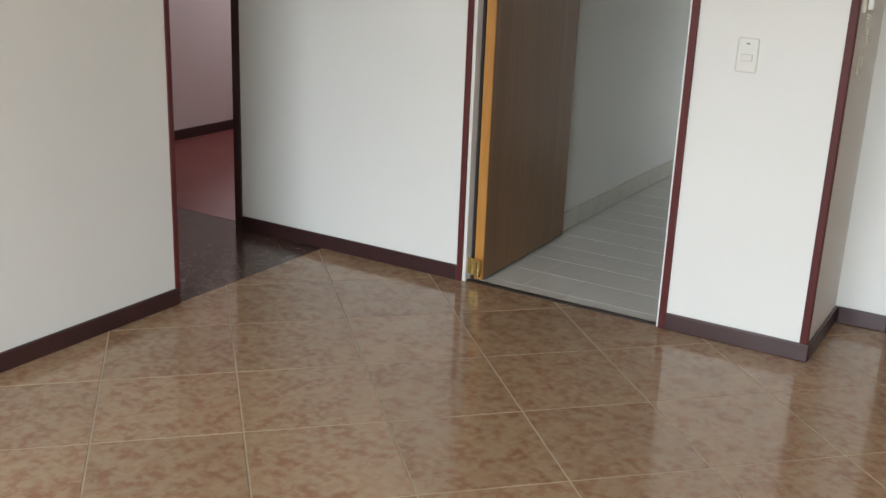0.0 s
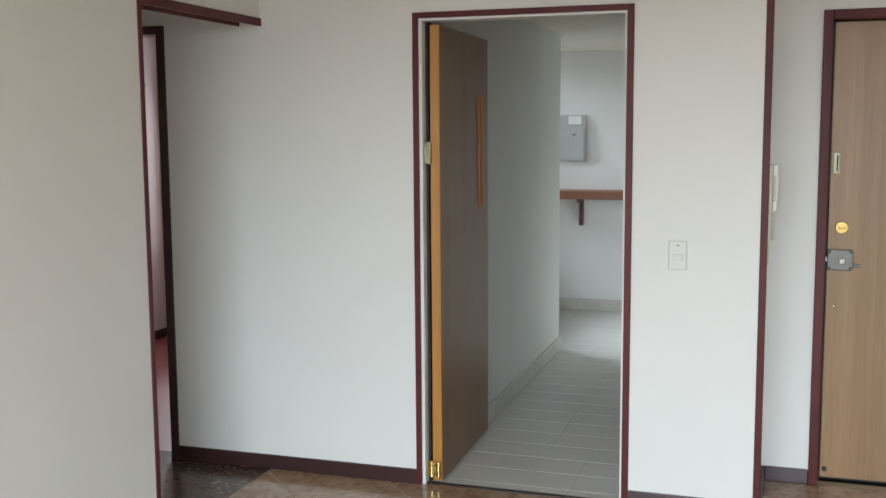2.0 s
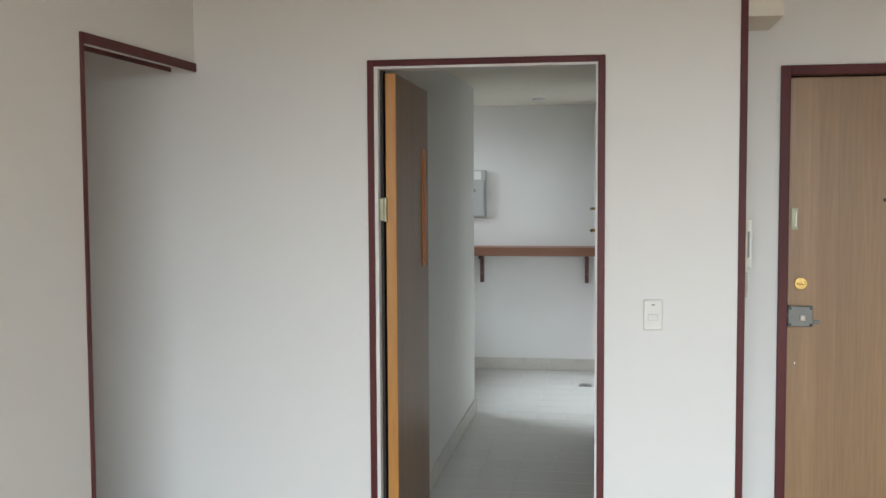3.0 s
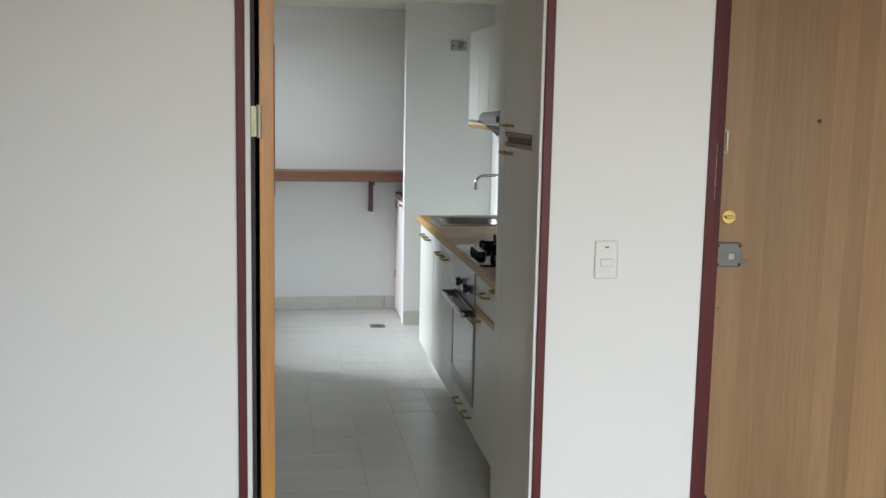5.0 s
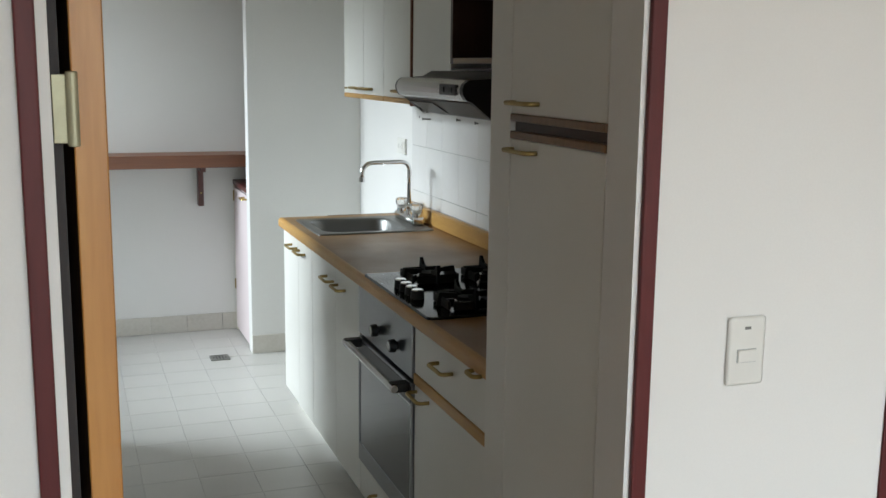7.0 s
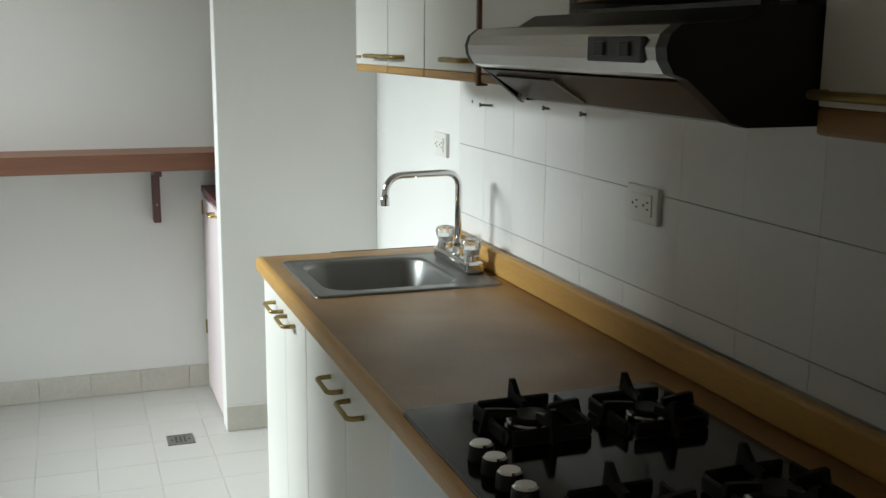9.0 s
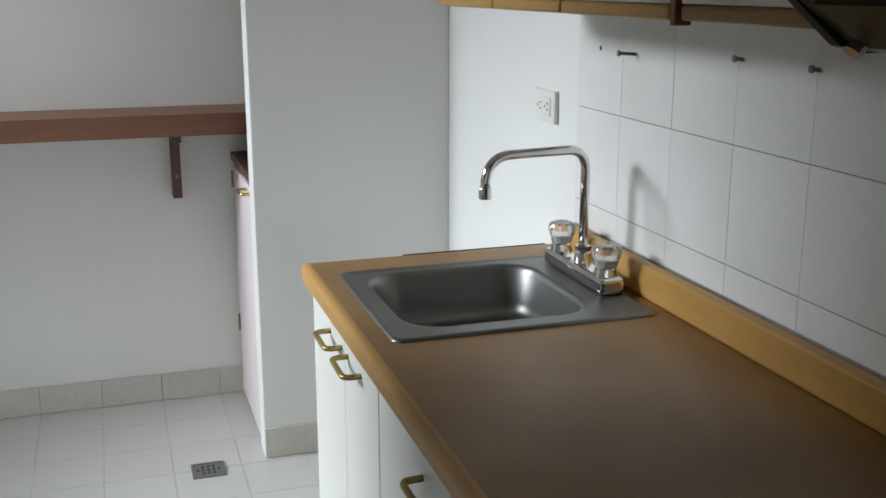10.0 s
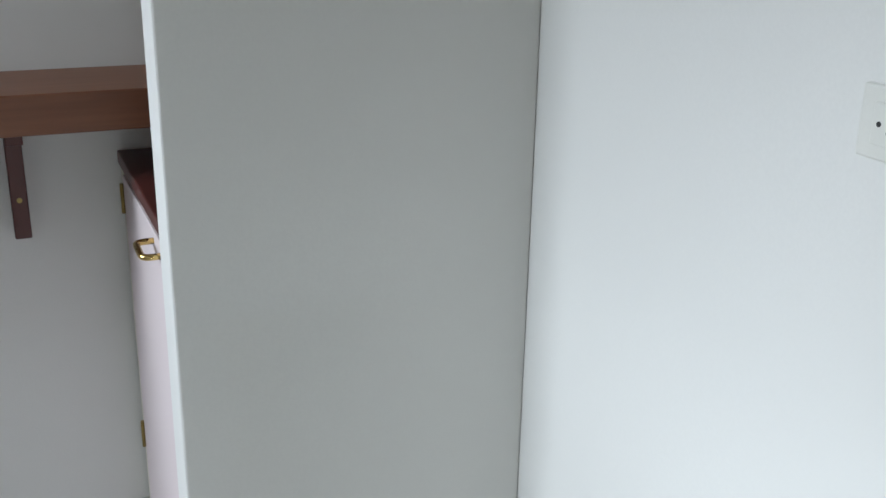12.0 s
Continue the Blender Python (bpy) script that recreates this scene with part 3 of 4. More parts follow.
def worktop():
    """The laminate worktop with a hole for the sink, its rounded wooden front edge and its upstand."""
    w = thing("worktop", "caramel laminate worktop with rounded beech edges", "worktop", at=(1.24, 1.87, 0.841))
    ox, oy, oz = w.location
    sx0, sx1, sy0, sy1 = 1.018, 1.402, 2.6, 2.986
    X0, X1, Y0, Y1 = 0.934, KX - 0.001, 0.618, 3.112
    bm = bmesh.new()
    loops = [[bm.verts.new((x - ox, y - oy, z)) for x, y in c] for z in (0.0, 0.034) for c in (
        ((X0 + 0.016, Y0), (X1, Y0), (X1, Y1), (X0 + 0.016, Y1)), ((sx0, sy0), (sx1, sy0), (sx1, sy1), (sx0, sy1)))]
    for a, b in ((loops[2], loops[3]), (loops[1], loops[0]), (loops[0], loops[2]), (loops[3], loops[1])):
        for i in range(4):
            bm.faces.new((a[i], a[(i + 1) % 4], b[(i + 1) % 4], b[i]))
    part("top", bm, COUNTER, w)
    bm = bmesh.new()
    # quarter-round nosing along the front
    prof = [(0.018, -0.004), (0.002, -0.004)]
    prof += [(0.0, 0.0), (0.0, 0.02)] + [(0.0145 * (1 - math.cos(k * math.pi / 12)), 0.02 + 0.0142 * math.sin(k * math.pi / 12)) for k in range(1, 7)] + [(0.018, 0.0342)]
    rings = [[bm.verts.new((X0 + px - ox, y - oy, pz)) for px, pz in prof] for y in (Y0, Y1 + 0.002)]
    for i in range(len(prof) - 1):
        bm.faces.new((rings[0][i], rings[0][i + 1], rings[1][i + 1], rings[1][i]))
    bm.faces.new(rings[0]), bm.faces.new(list(reversed(rings[1])))
    part("front_edge", bm, EDGE, w, "rounded beech front edge")
    part("end_edge", box((X0 + 0.018 - ox, Y1 - oy, -0.002), (X1 - ox, Y1 + 0.006 - oy, 0.033), 0.002), EDGE, w)
    part("end_seal", box((1.16 - ox, Y1 + 0.0065 - oy, 0.02), (X1 - 0.05 - ox, Y1 + 0.009 - oy, 0.0345), 0.001), DARKPL, w, "black sealant along the far end")
    part("upstand", box((KX - 0.047 - ox, Y0 - oy, 0.0345), (KX - 0.0215 - ox, 3.065 - oy, 0.1), 0.007, 3), EDGE, w, "beech upstand along the wall")
    part("upstand_cap", box((KX - 0.0215 - ox, Y0 - oy, 0.0345), (KX - 0.0095 - ox, 3.06 - oy, 0.092), 0.002), EDGE, w)
    part("sealant", box((KX - 0.012 - ox, Y0 - oy, 0.092), (KX - 0.0085 - ox, 3.05 - oy, 0.097)), WGROUT, w, "dirty sealant line")


worktop()
CT = 0.875


def rounded_rect(x0, x1, y0, y1, r, n=6):
    out = []
    for cx, cy, a0 in ((x1 - r, y1 - r, 0), (x0 + r, y1 - r, 90), (x0 + r, y0 + r, 180), (x1 - r, y0 + r, 270)):
        out += [(cx + r * math.cos(radians(a0 + 90 * k / n)), cy + r * math.sin(radians(a0 + 90 * k / n))) for k in range(n + 1)]
    return out


def sink():
    s = thing("kitchen_sink", "square stainless steel sink bowl set into the worktop", "sink", at=(1.2, 2.77, CT))
    ox, oy = 1.2, 2.77
    O, B = (0.987, 1.482, 2.562, 3.01), (1.032, 1.388, 2.614, 2.972)      # flange and bowl

    def inset(r, d, c):
        return rounded_rect(r[0] + d, r[1] - d, r[2] + d, r[3] - d, c)
    rings = [(inset(O, 0, 0.02), 0.0), (inset(O, 0.001, 0.02), 0.004), (inset(O, 0.008, 0.018), 0.006), (inset(O, 0.015, 0.016), 0.0035), (inset(O, 0.017, 0.016), 0.0033),
             (inset(B, -0.006, 0.08), 0.0033), (inset(B, -0.002, 0.077), 0.003), (inset(B, 0.002, 0.075), -0.002), (inset(B, 0.006, 0.073), -0.01), (inset(B, 0.011, 0.07), -0.076),
             (inset(B, 0.016, 0.067), -0.092), (inset(B, 0.026, 0.062), -0.102), (inset(B, 0.044, 0.056), -0.106), (inset(B, 0.072, 0.05), -0.107), (rounded_rect(1.177, 1.247, 2.762, 2.832, 0.034), -0.113)]
    bm = bmesh.new()
    vs = [[bm.verts.new((x - ox, y - oy, z)) for x, y in ring] for ring, z in rings]
    for a, b in zip(vs, vs[1:]):
        n = len(a)
        for i in range(n):
            bm.faces.new((a[i], a[(i + 1) % n], b[(i + 1) % n], b[i]))
    bm.faces.new(vs[-1])
    part("basin", bm, SINKSTEEL, s, smooth=True)
    st = part("strainer", cyl((0.012, 0.027, -0.1125), (0.012, 0.027, -0.109), 0.036, seg=28, bevel=0.001), CHROME, s)
    for k in range(6):
        a = k * math.pi / 3
        part("strainer_hole", cyl((0.012 + 0.018 * math.cos(a), 0.027 + 0.018 * math.sin(a), -0.109), (0.012 + 0.018 * math.cos(a), 0.027 + 0.018 * math.sin(a), -0.1086), 0.004, seg=8), DARKPL, st)


sink()


def faucet():
    """Two-handle mixer: deck block, two clear knobs, a high swan spout turned to the far side."""
    cx, cy, z = 1.452, 2.822, CT + 0.0036
    f = thing("faucet", "chrome two-handle faucet with clear knobs and a high bent spout", "faucet", at=(cx, cy, z))
    part("deck", box((-0.027, -0.135, 0), (0.027, 0.135, 0.034), 0.009, 3), CHROME, f)
    for s in (-1, 1):
        k = part("valve", cyl((0, s * 0.103, 0.03), (0, s * 0.103, 0.05), 0.024, 0.02, seg=24, bevel=0.003), CHROME, f)
        bm = bmesh.new()
        lobes, rings = 8, []
        for zz, rr in ((0.046, 0.018), (0.05, 0.0205), (0.06, 0.0235), (0.07, 0.0268), (0.078, 0.0285), (0.084, 0.0282), (0.089, 0.026), (0.0925, 0.0215), (0.094, 0.015), (0.092, 0.008)):
            rings.append([bm.verts.new(((rr * (1 + 0.045 * math.cos(lobes * a)) * math.cos(a)), s * 0.103 + rr * (1 + 0.045 * math.cos(lobes * a)) * math.sin(a), zz)) for a in (2 * math.pi * i / 40 for i in range(40))])
        for a, b in zip(rings, rings[1:]):
            for i in range(40):
                bm.faces.new((a[i], a[(i + 1) % 40], b[(i + 1) % 40], b[i]))
        bm.faces.new(rings[-1]), bm.faces.new(list(reversed(rings[0])))
        kn = part("knob", bm, CRYSTAL, k, "clear fluted acrylic knob")
        part("knob_core", cyl((0, s * 0.103, 0.049), (0, s * 0.103, 0.066), 0.017, 0.02, seg=20, bevel=0.002), PLASTIC, k, "white knob core")
    collar = part("collar", cyl((0, 0, 0.03), (0, 0, 0.056), 0.018, 0.015, seg=24, bevel=0.003), CHROME, f)
    part("nut", cyl((0, 0, 0.056), (0, 0, 0.068), 0.0165, seg=6, bevel=0.002), CHROME, collar)
    d = Vector((SPX - cx, SPY - cy, 0))
    L = d.length
    d.normalize()
    top, r = 0.262, 0.0095
    p0, c1, p1 = Vector((0, 0, top - 0.045)), Vector((0, 0, top)), d * 0.045 + Vector((0, 0, top))
    q0, c2, q1 = d * (L - 0.055) + Vector((0, 0, top)), d * L + Vector((0, 0, top)), d * L + Vector((0, 0, top - 0.06))
    pts = [Vector((0, 0, 0.05))] + bend(p0, c1, p1, 10) + bend(q0, c2, q1, 10)
    part("spout", tube(pts, r, 18), CHROME, f, "polished chrome swan spout", smooth=True)
    e = d * L
    part("aerator", cyl((e.x, e.y, top - 0.058), (e.x, e.y, top - 0.08), 0.0125, seg=20, bevel=0.002), CHROME, f)


SPX, SPY = 1.23, 2.79
faucet()


def hob():
    h = thing("gas_hob", "black glass gas hob with four burners set in the worktop", "hob", at=(1.187, 1.424, CT))
    x0, x1, y0, y1 = -0.243, 0.245, -0.315, 0.315
    bm = bmesh.new()
    add_prism(bm, rounded_rect(x0, x1, y0, y1, 0.012, 4), 0.0, 0.008, 0.003)
    part("glass_top", bm, GLASSTOP, h, "glossy black glass plate")
    S = 0.073
    for by, bx, rr in ((0.175, -0.068, 0.045), (0.145, 0.128, 0.038), (-0.19, -0.085, 0.036), (-0.19, 0.128, 0.048)):
        b = part("burner", cyl((bx, by, 0.008), (bx, by, 0.022), rr, rr * 0.92, seg=32, bevel=0.003), STEEL, h, "steel burner ring")
        part("burner_cap", cyl((bx, by, 0.022), (bx, by, 0.031), rr * 0.72, seg=32, bevel=0.003), IRON, b, "black burner cap")
        bm = bmesh.new()
        for sx, sy in ((1, 0), (-1, 0), (0, 1), (0, -1)):       # low skirt with open corners
            lo = (bx + sx * S - 0.004 - abs(sy) * (S - 0.012), by + sy * S - 0.004 - abs(sx) * (S - 0.012), 0.0085)
            hi = (bx + sx * S + 0.004 + abs(sy) * (S - 0.012), by + sy * S + 0.004 + abs(sx) * (S - 0.012), 0.034)
            add_box(bm, lo, hi, 0.003, 1)
        part("pan_support", bm, IRON, h, "cast iron pan support")
        for a in range(4):                                       # pointed fins that carry the pan
            ang = a * math.pi / 2
            c, s = math.cos(ang), math.sin(ang)
            bm = bmesh.new()
            peak = 0.064 if a % 2 else 0.047          # the fins along the wall stand higher
            prof = [(0.026, 0.03), (0.028, 0.041), (0.055, 0.045), (S + 0.002, peak), (S + 0.009, peak), (S + 0.018, 0.0085), (S - 0.002, 0.0085), (S - 0.004, 0.03)]
            wd = 0.0045
            A = [bm.verts.new((bx + c * p - s * wd, by + s * p + c * wd, zz)) for p, zz in prof]
            B = [bm.verts.new((bx + c * p + s * wd, by + s * p - c * wd, zz)) for p, zz in prof]
            n = len(prof)
            for i in range(n):
                bm.faces.new((A[i], B[i], B[(i + 1) % n], A[(i + 1) % n]))
            bm.faces.new(list(reversed(A))), bm.faces.new(B)
            part("support_finger", bm, IRON, h)
    for i in range(4):
        ky = 0.077 - i * 0.053
        k = part("knob", cyl((-0.194, ky, 0.008), (-0.194, ky, 0.032), 0.021, 0.019, seg=24, bevel=0.002), BLACK, h, "black hob knob")
        part("knob_cap", cyl((-0.194, ky, 0.032), (-0.194, ky, 0.035), 0.018, 0.015, seg=24), CHROME, k, "shiny knob cap")


hob()


def pantry():
    x0, y0, y1 = 0.908, 0.105, 0.614
    p = thing("pantry_cabinet", "tall white laminate pantry cabinet beside the doorway", "cabinet", at=(x0, 0.36, 0))
    oy = 0.36
    part("body", box((0.018, y0 - oy, 0.0), (1.368 - x0, y1 - oy, 2.2)), LAMIN, p)
    part("filler", box((0.0, 0.508 - oy, 0.0), (0.018, y1 - oy, 2.2), 0.002), LAMIN, p)
    a, b = 0.107 - oy, 0.505 - oy
    up = part("door", box((0.0, a, 1.453), (0.018, b, 2.18), 0.002), LAMIN, p)
    low = part("door", box((0.0, a, 0.07), (0.018, b, 1.402), 0.002), LAMIN, p)
    part("finger_rail", boxes(((-0.003, a, 1.4375), (0.016, b, 1.4525)), ((-0.003, a, 1.4025), (0.016, b, 1.418)), bevel=0.003), LEAF, p, "brown wooden finger rails")
    # the groove's shade is put into this strip's dark colour
    part("rail_recess", box((0.010, a, 1.418), (0.0175, b, 1.4375)), CABWOOD, p, "dark strip for the shade between the rails")
    pull(up, 0.0, 0.43 - oy, 1.475, 0.11, 0.026, 0.0046)
    pull(low, 0.0, 0.435 - oy, 1.381, 0.11, 0.026, 0.0046)
    part("plinth", box((0.0, y0 - oy, 0.0), (0.0175, 0.506 - oy, 0.068)), LAMIN, p)


pantry()


def wall_units():
    UX, Z0, Z1 = 1.229, 1.41, 1.965
    u = thing("wall_cabinet", "white laminate wall cabinet with three doors and a beech bottom rail", "cabinet", "kitchen wall units", at=(UX, 2.6, Z0))
    oy = 2.6
    y0, y1 = 2.14, 3.07
    part("body", boxes(((0.02, y0 + 0.001 - oy, 0.0), (KX - UX - 0.001, y0 + 0.018 - oy, Z1 - Z0)), ((0.02, y1 - 0.018 - oy, 0.0), (KX - UX - 0.001, y1 - oy, Z1 - Z0)), ((0.02, y0 + 0.018 - oy, 0.004), (KX - UX - 0.001, y1 - 0.018 - oy, 0.02)),
         ((0.02, y0 + 0.018 - oy, Z1 - Z0 - 0.018), (KX - UX - 0.001, y1 - 0.018 - oy, Z1 - Z0)), ((KX - UX - 0.01, y0 + 0.018 - oy, 0.02), (KX - UX - 0.002, y1 - 0.018 - oy, Z1 - Z0 - 0.018))), LAMIN, u)
    part("end_strip", box((-0.002, y0 - 0.012 - oy, -0.006), (0.022, y0 - oy, Z1 - Z0), 0.002), SHELFW, u, "brown end strip")
    for a, b, ha in ((2.76, 3.07, 2.832), (2.469, 2.758, 2.69), (2.142, 2.467, 2.225)):
        d = part("door", box((0.0, a + 0.0015 - oy, 0.02), (0.018, b - 0.0015 - oy, Z1 - Z0), 0.0015), LAMIN, u)
        part("door_rail", box((-0.002, a + 0.0015 - oy, 0.0), (0.018, b - 0.0015 - oy, 0.0195), 0.005), EDGE, d, "beech bottom rail")
        pull(d, 0.0, ha - oy, 0.044, 0.13, 0.028)
    part("end_plate", box((-0.003, y1 - 0.05 - oy, 0.036), (0.0, y1 - 0.008 - oy, 0.044), 0.001), OLDBRASS, u, "small brass plate")
    # single unit between the long one and the hood
    m = thing("wall_cabinet", "narrow white laminate wall cabinet beside the cooker hood", "cabinet", "kitchen wall units", at=(UX, 1.93, Z0))
    part("body", box((0.02, -0.193, 0.004), (KX - UX - 0.001, 0.193, Z1 - Z0)), LAMIN, m)
    d = part("door", box((0.004, -0.193, 0.02), (0.0195, 0.193, Z1 - Z0), 0.0015), LAMIN, m)
    part("door_rail", box((0.002, -0.193, 0.0), (0.0195, 0.193, 0.0195), 0.005), COUNTER, d, "wooden bottom rail")
    pull(d, 0.004, 0.12, 0.044, 0.12, 0.028)
    # open cabinet above the hood
    o = thing("open_cabinet", "dark brown open cabinet above the cooker hood", "cabinet", "kitchen wall units", at=(UX, 1.422, 1.555))
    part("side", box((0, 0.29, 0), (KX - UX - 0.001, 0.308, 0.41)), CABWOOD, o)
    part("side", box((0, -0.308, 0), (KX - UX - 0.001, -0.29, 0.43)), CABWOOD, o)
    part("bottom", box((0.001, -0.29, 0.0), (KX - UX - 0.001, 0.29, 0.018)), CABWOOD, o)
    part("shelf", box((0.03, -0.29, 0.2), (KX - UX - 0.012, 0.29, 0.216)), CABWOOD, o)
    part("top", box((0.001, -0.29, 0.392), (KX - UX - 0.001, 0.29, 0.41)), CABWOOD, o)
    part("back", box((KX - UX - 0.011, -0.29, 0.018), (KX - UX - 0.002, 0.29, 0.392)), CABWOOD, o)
    part("front_lip", box((-0.004, -0.305, 0.0), (0.0, 0.27, 0.016), 0.001), COUNTER, o, "tan front edge")
    # unit next to the pantry
    n = thing("wall_cabinet", "white laminate wall cabinet between hood and pantry", "cabinet", "kitchen wall units", at=(UX, 0.865, 1.391))
    part("body", box((0.02, -0.248, 0.004), (KX - UX - 0.001, 0.243, 0.574)), LAMIN, n)
    d = part("door", box((0, -0.248, 0.032), (0.018, 0.243, 0.574), 0.0015), LAMIN, n)
    part("door_rail", box((-0.002, -0.248, 0.0), (0.018, 0.243, 0.0315), 0.005), COUNTER, d, "wooden bottom rail")
    pull(d, 0, 0.17, 0.046, 0.12, 0.028)


wall_units()


def hood():
    """Cooker hood: bowed steel front, black ends, slanting glass visor below."""
    y0, y1 = 1.113, 1.7
    h = thing("cooker_hood", "steel-fronted cooker hood with black ends and a glass visor", "cooker hood", at=(1.035, (y0 + y1) / 2, 1.452))
    w = (y1 - y0) / 2
    front = [(0.028, 0.0), (0.011, 0.006), (0.002, 0.02), (0.0, 0.034), (0.005, 0.048), (0.018, 0.058), (0.045, 0.06)]
    body = front + [(0.09, 0.063), (0.12, 0.08), (0.48, 0.082), (0.512, 0.082), (0.512, -0.05), (0.105, -0.052), (0.085, -0.046)]
    def extrude(prof, a, b):
        bm = bmesh.new()
        A, B = [bm.verts.new((x, a, z)) for x, z in prof], [bm.verts.new((x, b, z)) for x, z in prof]
        n = len(prof)
        for i in range(n):
            bm.faces.new((A[i], A[(i + 1) % n], B[(i + 1) % n], B[i]))
        bm.faces.new(list(reversed(A))), bm.faces.new(B)
        bmesh.ops.recalc_face_normals(bm, faces=bm.faces)
        return bm
    inner = [(x + 0.012, z * 0.94 + 0.002) for x, z in front] + body[7:12] + [(0.3, -0.044), (0.1, -0.04)]
    part("body", extrude(inner, -w + 0.022, w - 0.012), BLACK, h)
    for a, b in ((-w, -w + 0.022), (w - 0.012, w)):
        part("end_cap", extrude(body, a, b), BLACK, h, "black plastic end")
    shell = front + [(0.045, 0.057), (0.02, 0.055), (0.008, 0.046), (0.003, 0.034), (0.005, 0.021), (0.014, 0.009), (0.028, 0.003)]
    fr = part("front_panel", extrude(shell, -w + 0.0225, w - 0.0125), STEEL, h, "bowed steel front")
    sw = part("switch_panel", box((-0.003, -w + 0.047, 0.017), (0.006, -w + 0.172, 0.046), 0.002), DARKPL, fr, "black switch panel")
    for dy in (-0.03, 0.03):
        part("switch", box((-0.006, -w + 0.11 + dy - 0.012, 0.024), (-0.003, -w + 0.11 + dy + 0.012, 0.04), 0.002), BLACK, sw)
    visor = [(0.03, -0.003), (0.034, 0.001), (0.1, -0.041), (0.098, -0.047)]
    part("visor", extrude(visor, -w + 0.024, w - 0.014), SMOKED, h, "smoked glass visor")
    # added plate and strip imitate a reflection and its glint on the visor
    glare = [(0.04, -0.0135), (0.042, -0.0095), (0.092, -0.039), (0.09, -0.0445)]
    lamp = part("lamp_lens", extrude(glare, 0.066, w - 0.033), SMOKED, h, "thin plate standing in for a reflection on the visor")
    part("lens_edge", extrude(glare, 0.055, 0.0655), LOCKMETAL, lamp, "dull strip standing in for a glint on the visor")
    part("filter", extrude([(0.105, -0.05), (0.105, -0.045), (0.5, -0.045), (0.5, -0.05)], -w + 0.024, w - 0.014), OVSTEEL, h, "dull metal grease filter")
    part("grille", boxes(*[((0.15 + k * 0.05, -w + 0.05, 0.082), (0.175 + k * 0.05, w - 0.1, 0.088)) for k in range(5)]), DARKPL, h)
    part("visor_screw", cyl((0.09, w - 0.03, -0.04), (0.082, w - 0.03, -0.05), 0.008, seg=12), CHROME, h)


hood()


def nails():
    for y, z, ln in ((2.803, 1.322, 0.034), (2.445, 1.335, 0.013), (2.253, 1.333, 0.011)):
        n = thing("wall_screw", "steel screw stuck in the white wall tiles", "screw", "screws in the tiles", at=(KX - 0.008, y, z))
        part("shank", cyl((0.002, 0, 0), (-ln, 0.006, 0.002), 0.0034, seg=8), LOCKMETAL, n)
        part("head", cyl((-ln, 0.006, 0.002), (-ln - 0.004, 0.0065, 0.002), 0.006, seg=12), LOCKMETAL, n)
        part("plug", cyl((0.001, 0.0, 0.0), (-0.002, 0, 0), 0.004, seg=10), PLASTIC, n)
    hole = thing("drill_hole", "dark drill hole in the wall tiles", "hole", at=(KX - 0.0085, 2.957, 1.325))
    part("rim", cyl((0.0, 0, 0), (-0.0008, 0, 0), 0.005, seg=12), DARKPL, hole)


nails()


# ---- laundry end of the kitchen ----
def wall_shelf():
    s = thing("wall_shelf", "thick red-brown wooden shelf on brackets along the back wall", "shelf", at=(0.3, BACKY, 0.982))
    part("board", box((-1.2, -0.25, 0.0), (1.24, -0.0005, 0.07), 0.003), SHELFW, s)
    for x in (0.472, -0.404):
        b = part("bracket", boxes(((x - 0.015, -0.067, -0.236), (x + 0.015, -0.0005, -0.001)), ((x - 0.015, -0.185, -0.03), (x + 0.015, -0.067, -0.001)), bevel=0.003), BRKW, s, "dark red wooden bracket")
        part("screw", cyl((x, -0.067, -0.16), (x, -0.0685, -0.16), 0.005, seg=10), OLDBRASS, b)


wall_shelf()


def utility_cabinet():
    c = thing("utility_cabinet", "low pinkish-white cabinet behind the wall pier", "cabinet", at=(0.962, 4.37, 0))
    part("body", box((0.02, -0.245, 0.0), (0.57, 0.24, 0.862)), LAMIN, c)
    d = part("door", box((0.0, -0.245, 0.02), (0.018, 0.205, 0.848), 0.002), PINKPAINT, c)
    part("stile", box((0.002, 0.207, 0.0), (0.018, 0.24, 0.862), 0.002), IVORY, c)
    part("top", box((-0.003, -0.245, 0.863), (0.57, 0.238, 0.89), 0.003), BRKW, c, "dark red top board")
    pull(d, 0.0, -0.2, 0.83, 0.08, 0.03, mat=BRASS)
    for z in (0.8, 0.28):
        part("hinge", cyl((-0.003, 0.206, z - 0.03), (-0.003, 0.206, z + 0.03), 0.004, seg=10), OLDBRASS, c)


utility_cabinet()


def breaker_panel():
    p = thing("breaker_panel", "grey metal breaker panel on the back wall", "electric panel", at=(-0.222, BACKY, 1.49))
    part("case", box((-0.15, -0.03, -0.198), (0.15, -0.0005, 0.198), 0.004), GREYMETAL, p)
    d = part("door", box((-0.135, -0.038, -0.185), (0.135, -0.03, 0.11), 0.003), GREYMETAL, p)
    part("latch", cyl((0.05, -0.038, 0.03), (0.05, -0.043, 0.03), 0.012, seg=16), STEEL, d)
    part("label", box((0.0, -0.0315, 0.12), (0.11, -0.0298, 0.19)), PLASTIC, p)


breaker_panel()


def junction_box():
    j = thing("junction_box", "small grey metal box high on the wall pier", "electric box", at=(1.318, COLY, 1.942))
    part("case", box((-0.054, -0.02, -0.032), (0.054, -0.0005, 0.032), 0.004), GREYMETAL, j)
    part("socket", cyl((0.01, -0.02, 0), (0.01, -0.03, 0), 0.02, seg=20, bevel=0.003), STEEL, j)
    part("screw", cyl((-0.038, -0.02, 0.0), (-0.038, -0.023, 0.0), 0.006, seg=10), DARKPL, j)


junction_box()


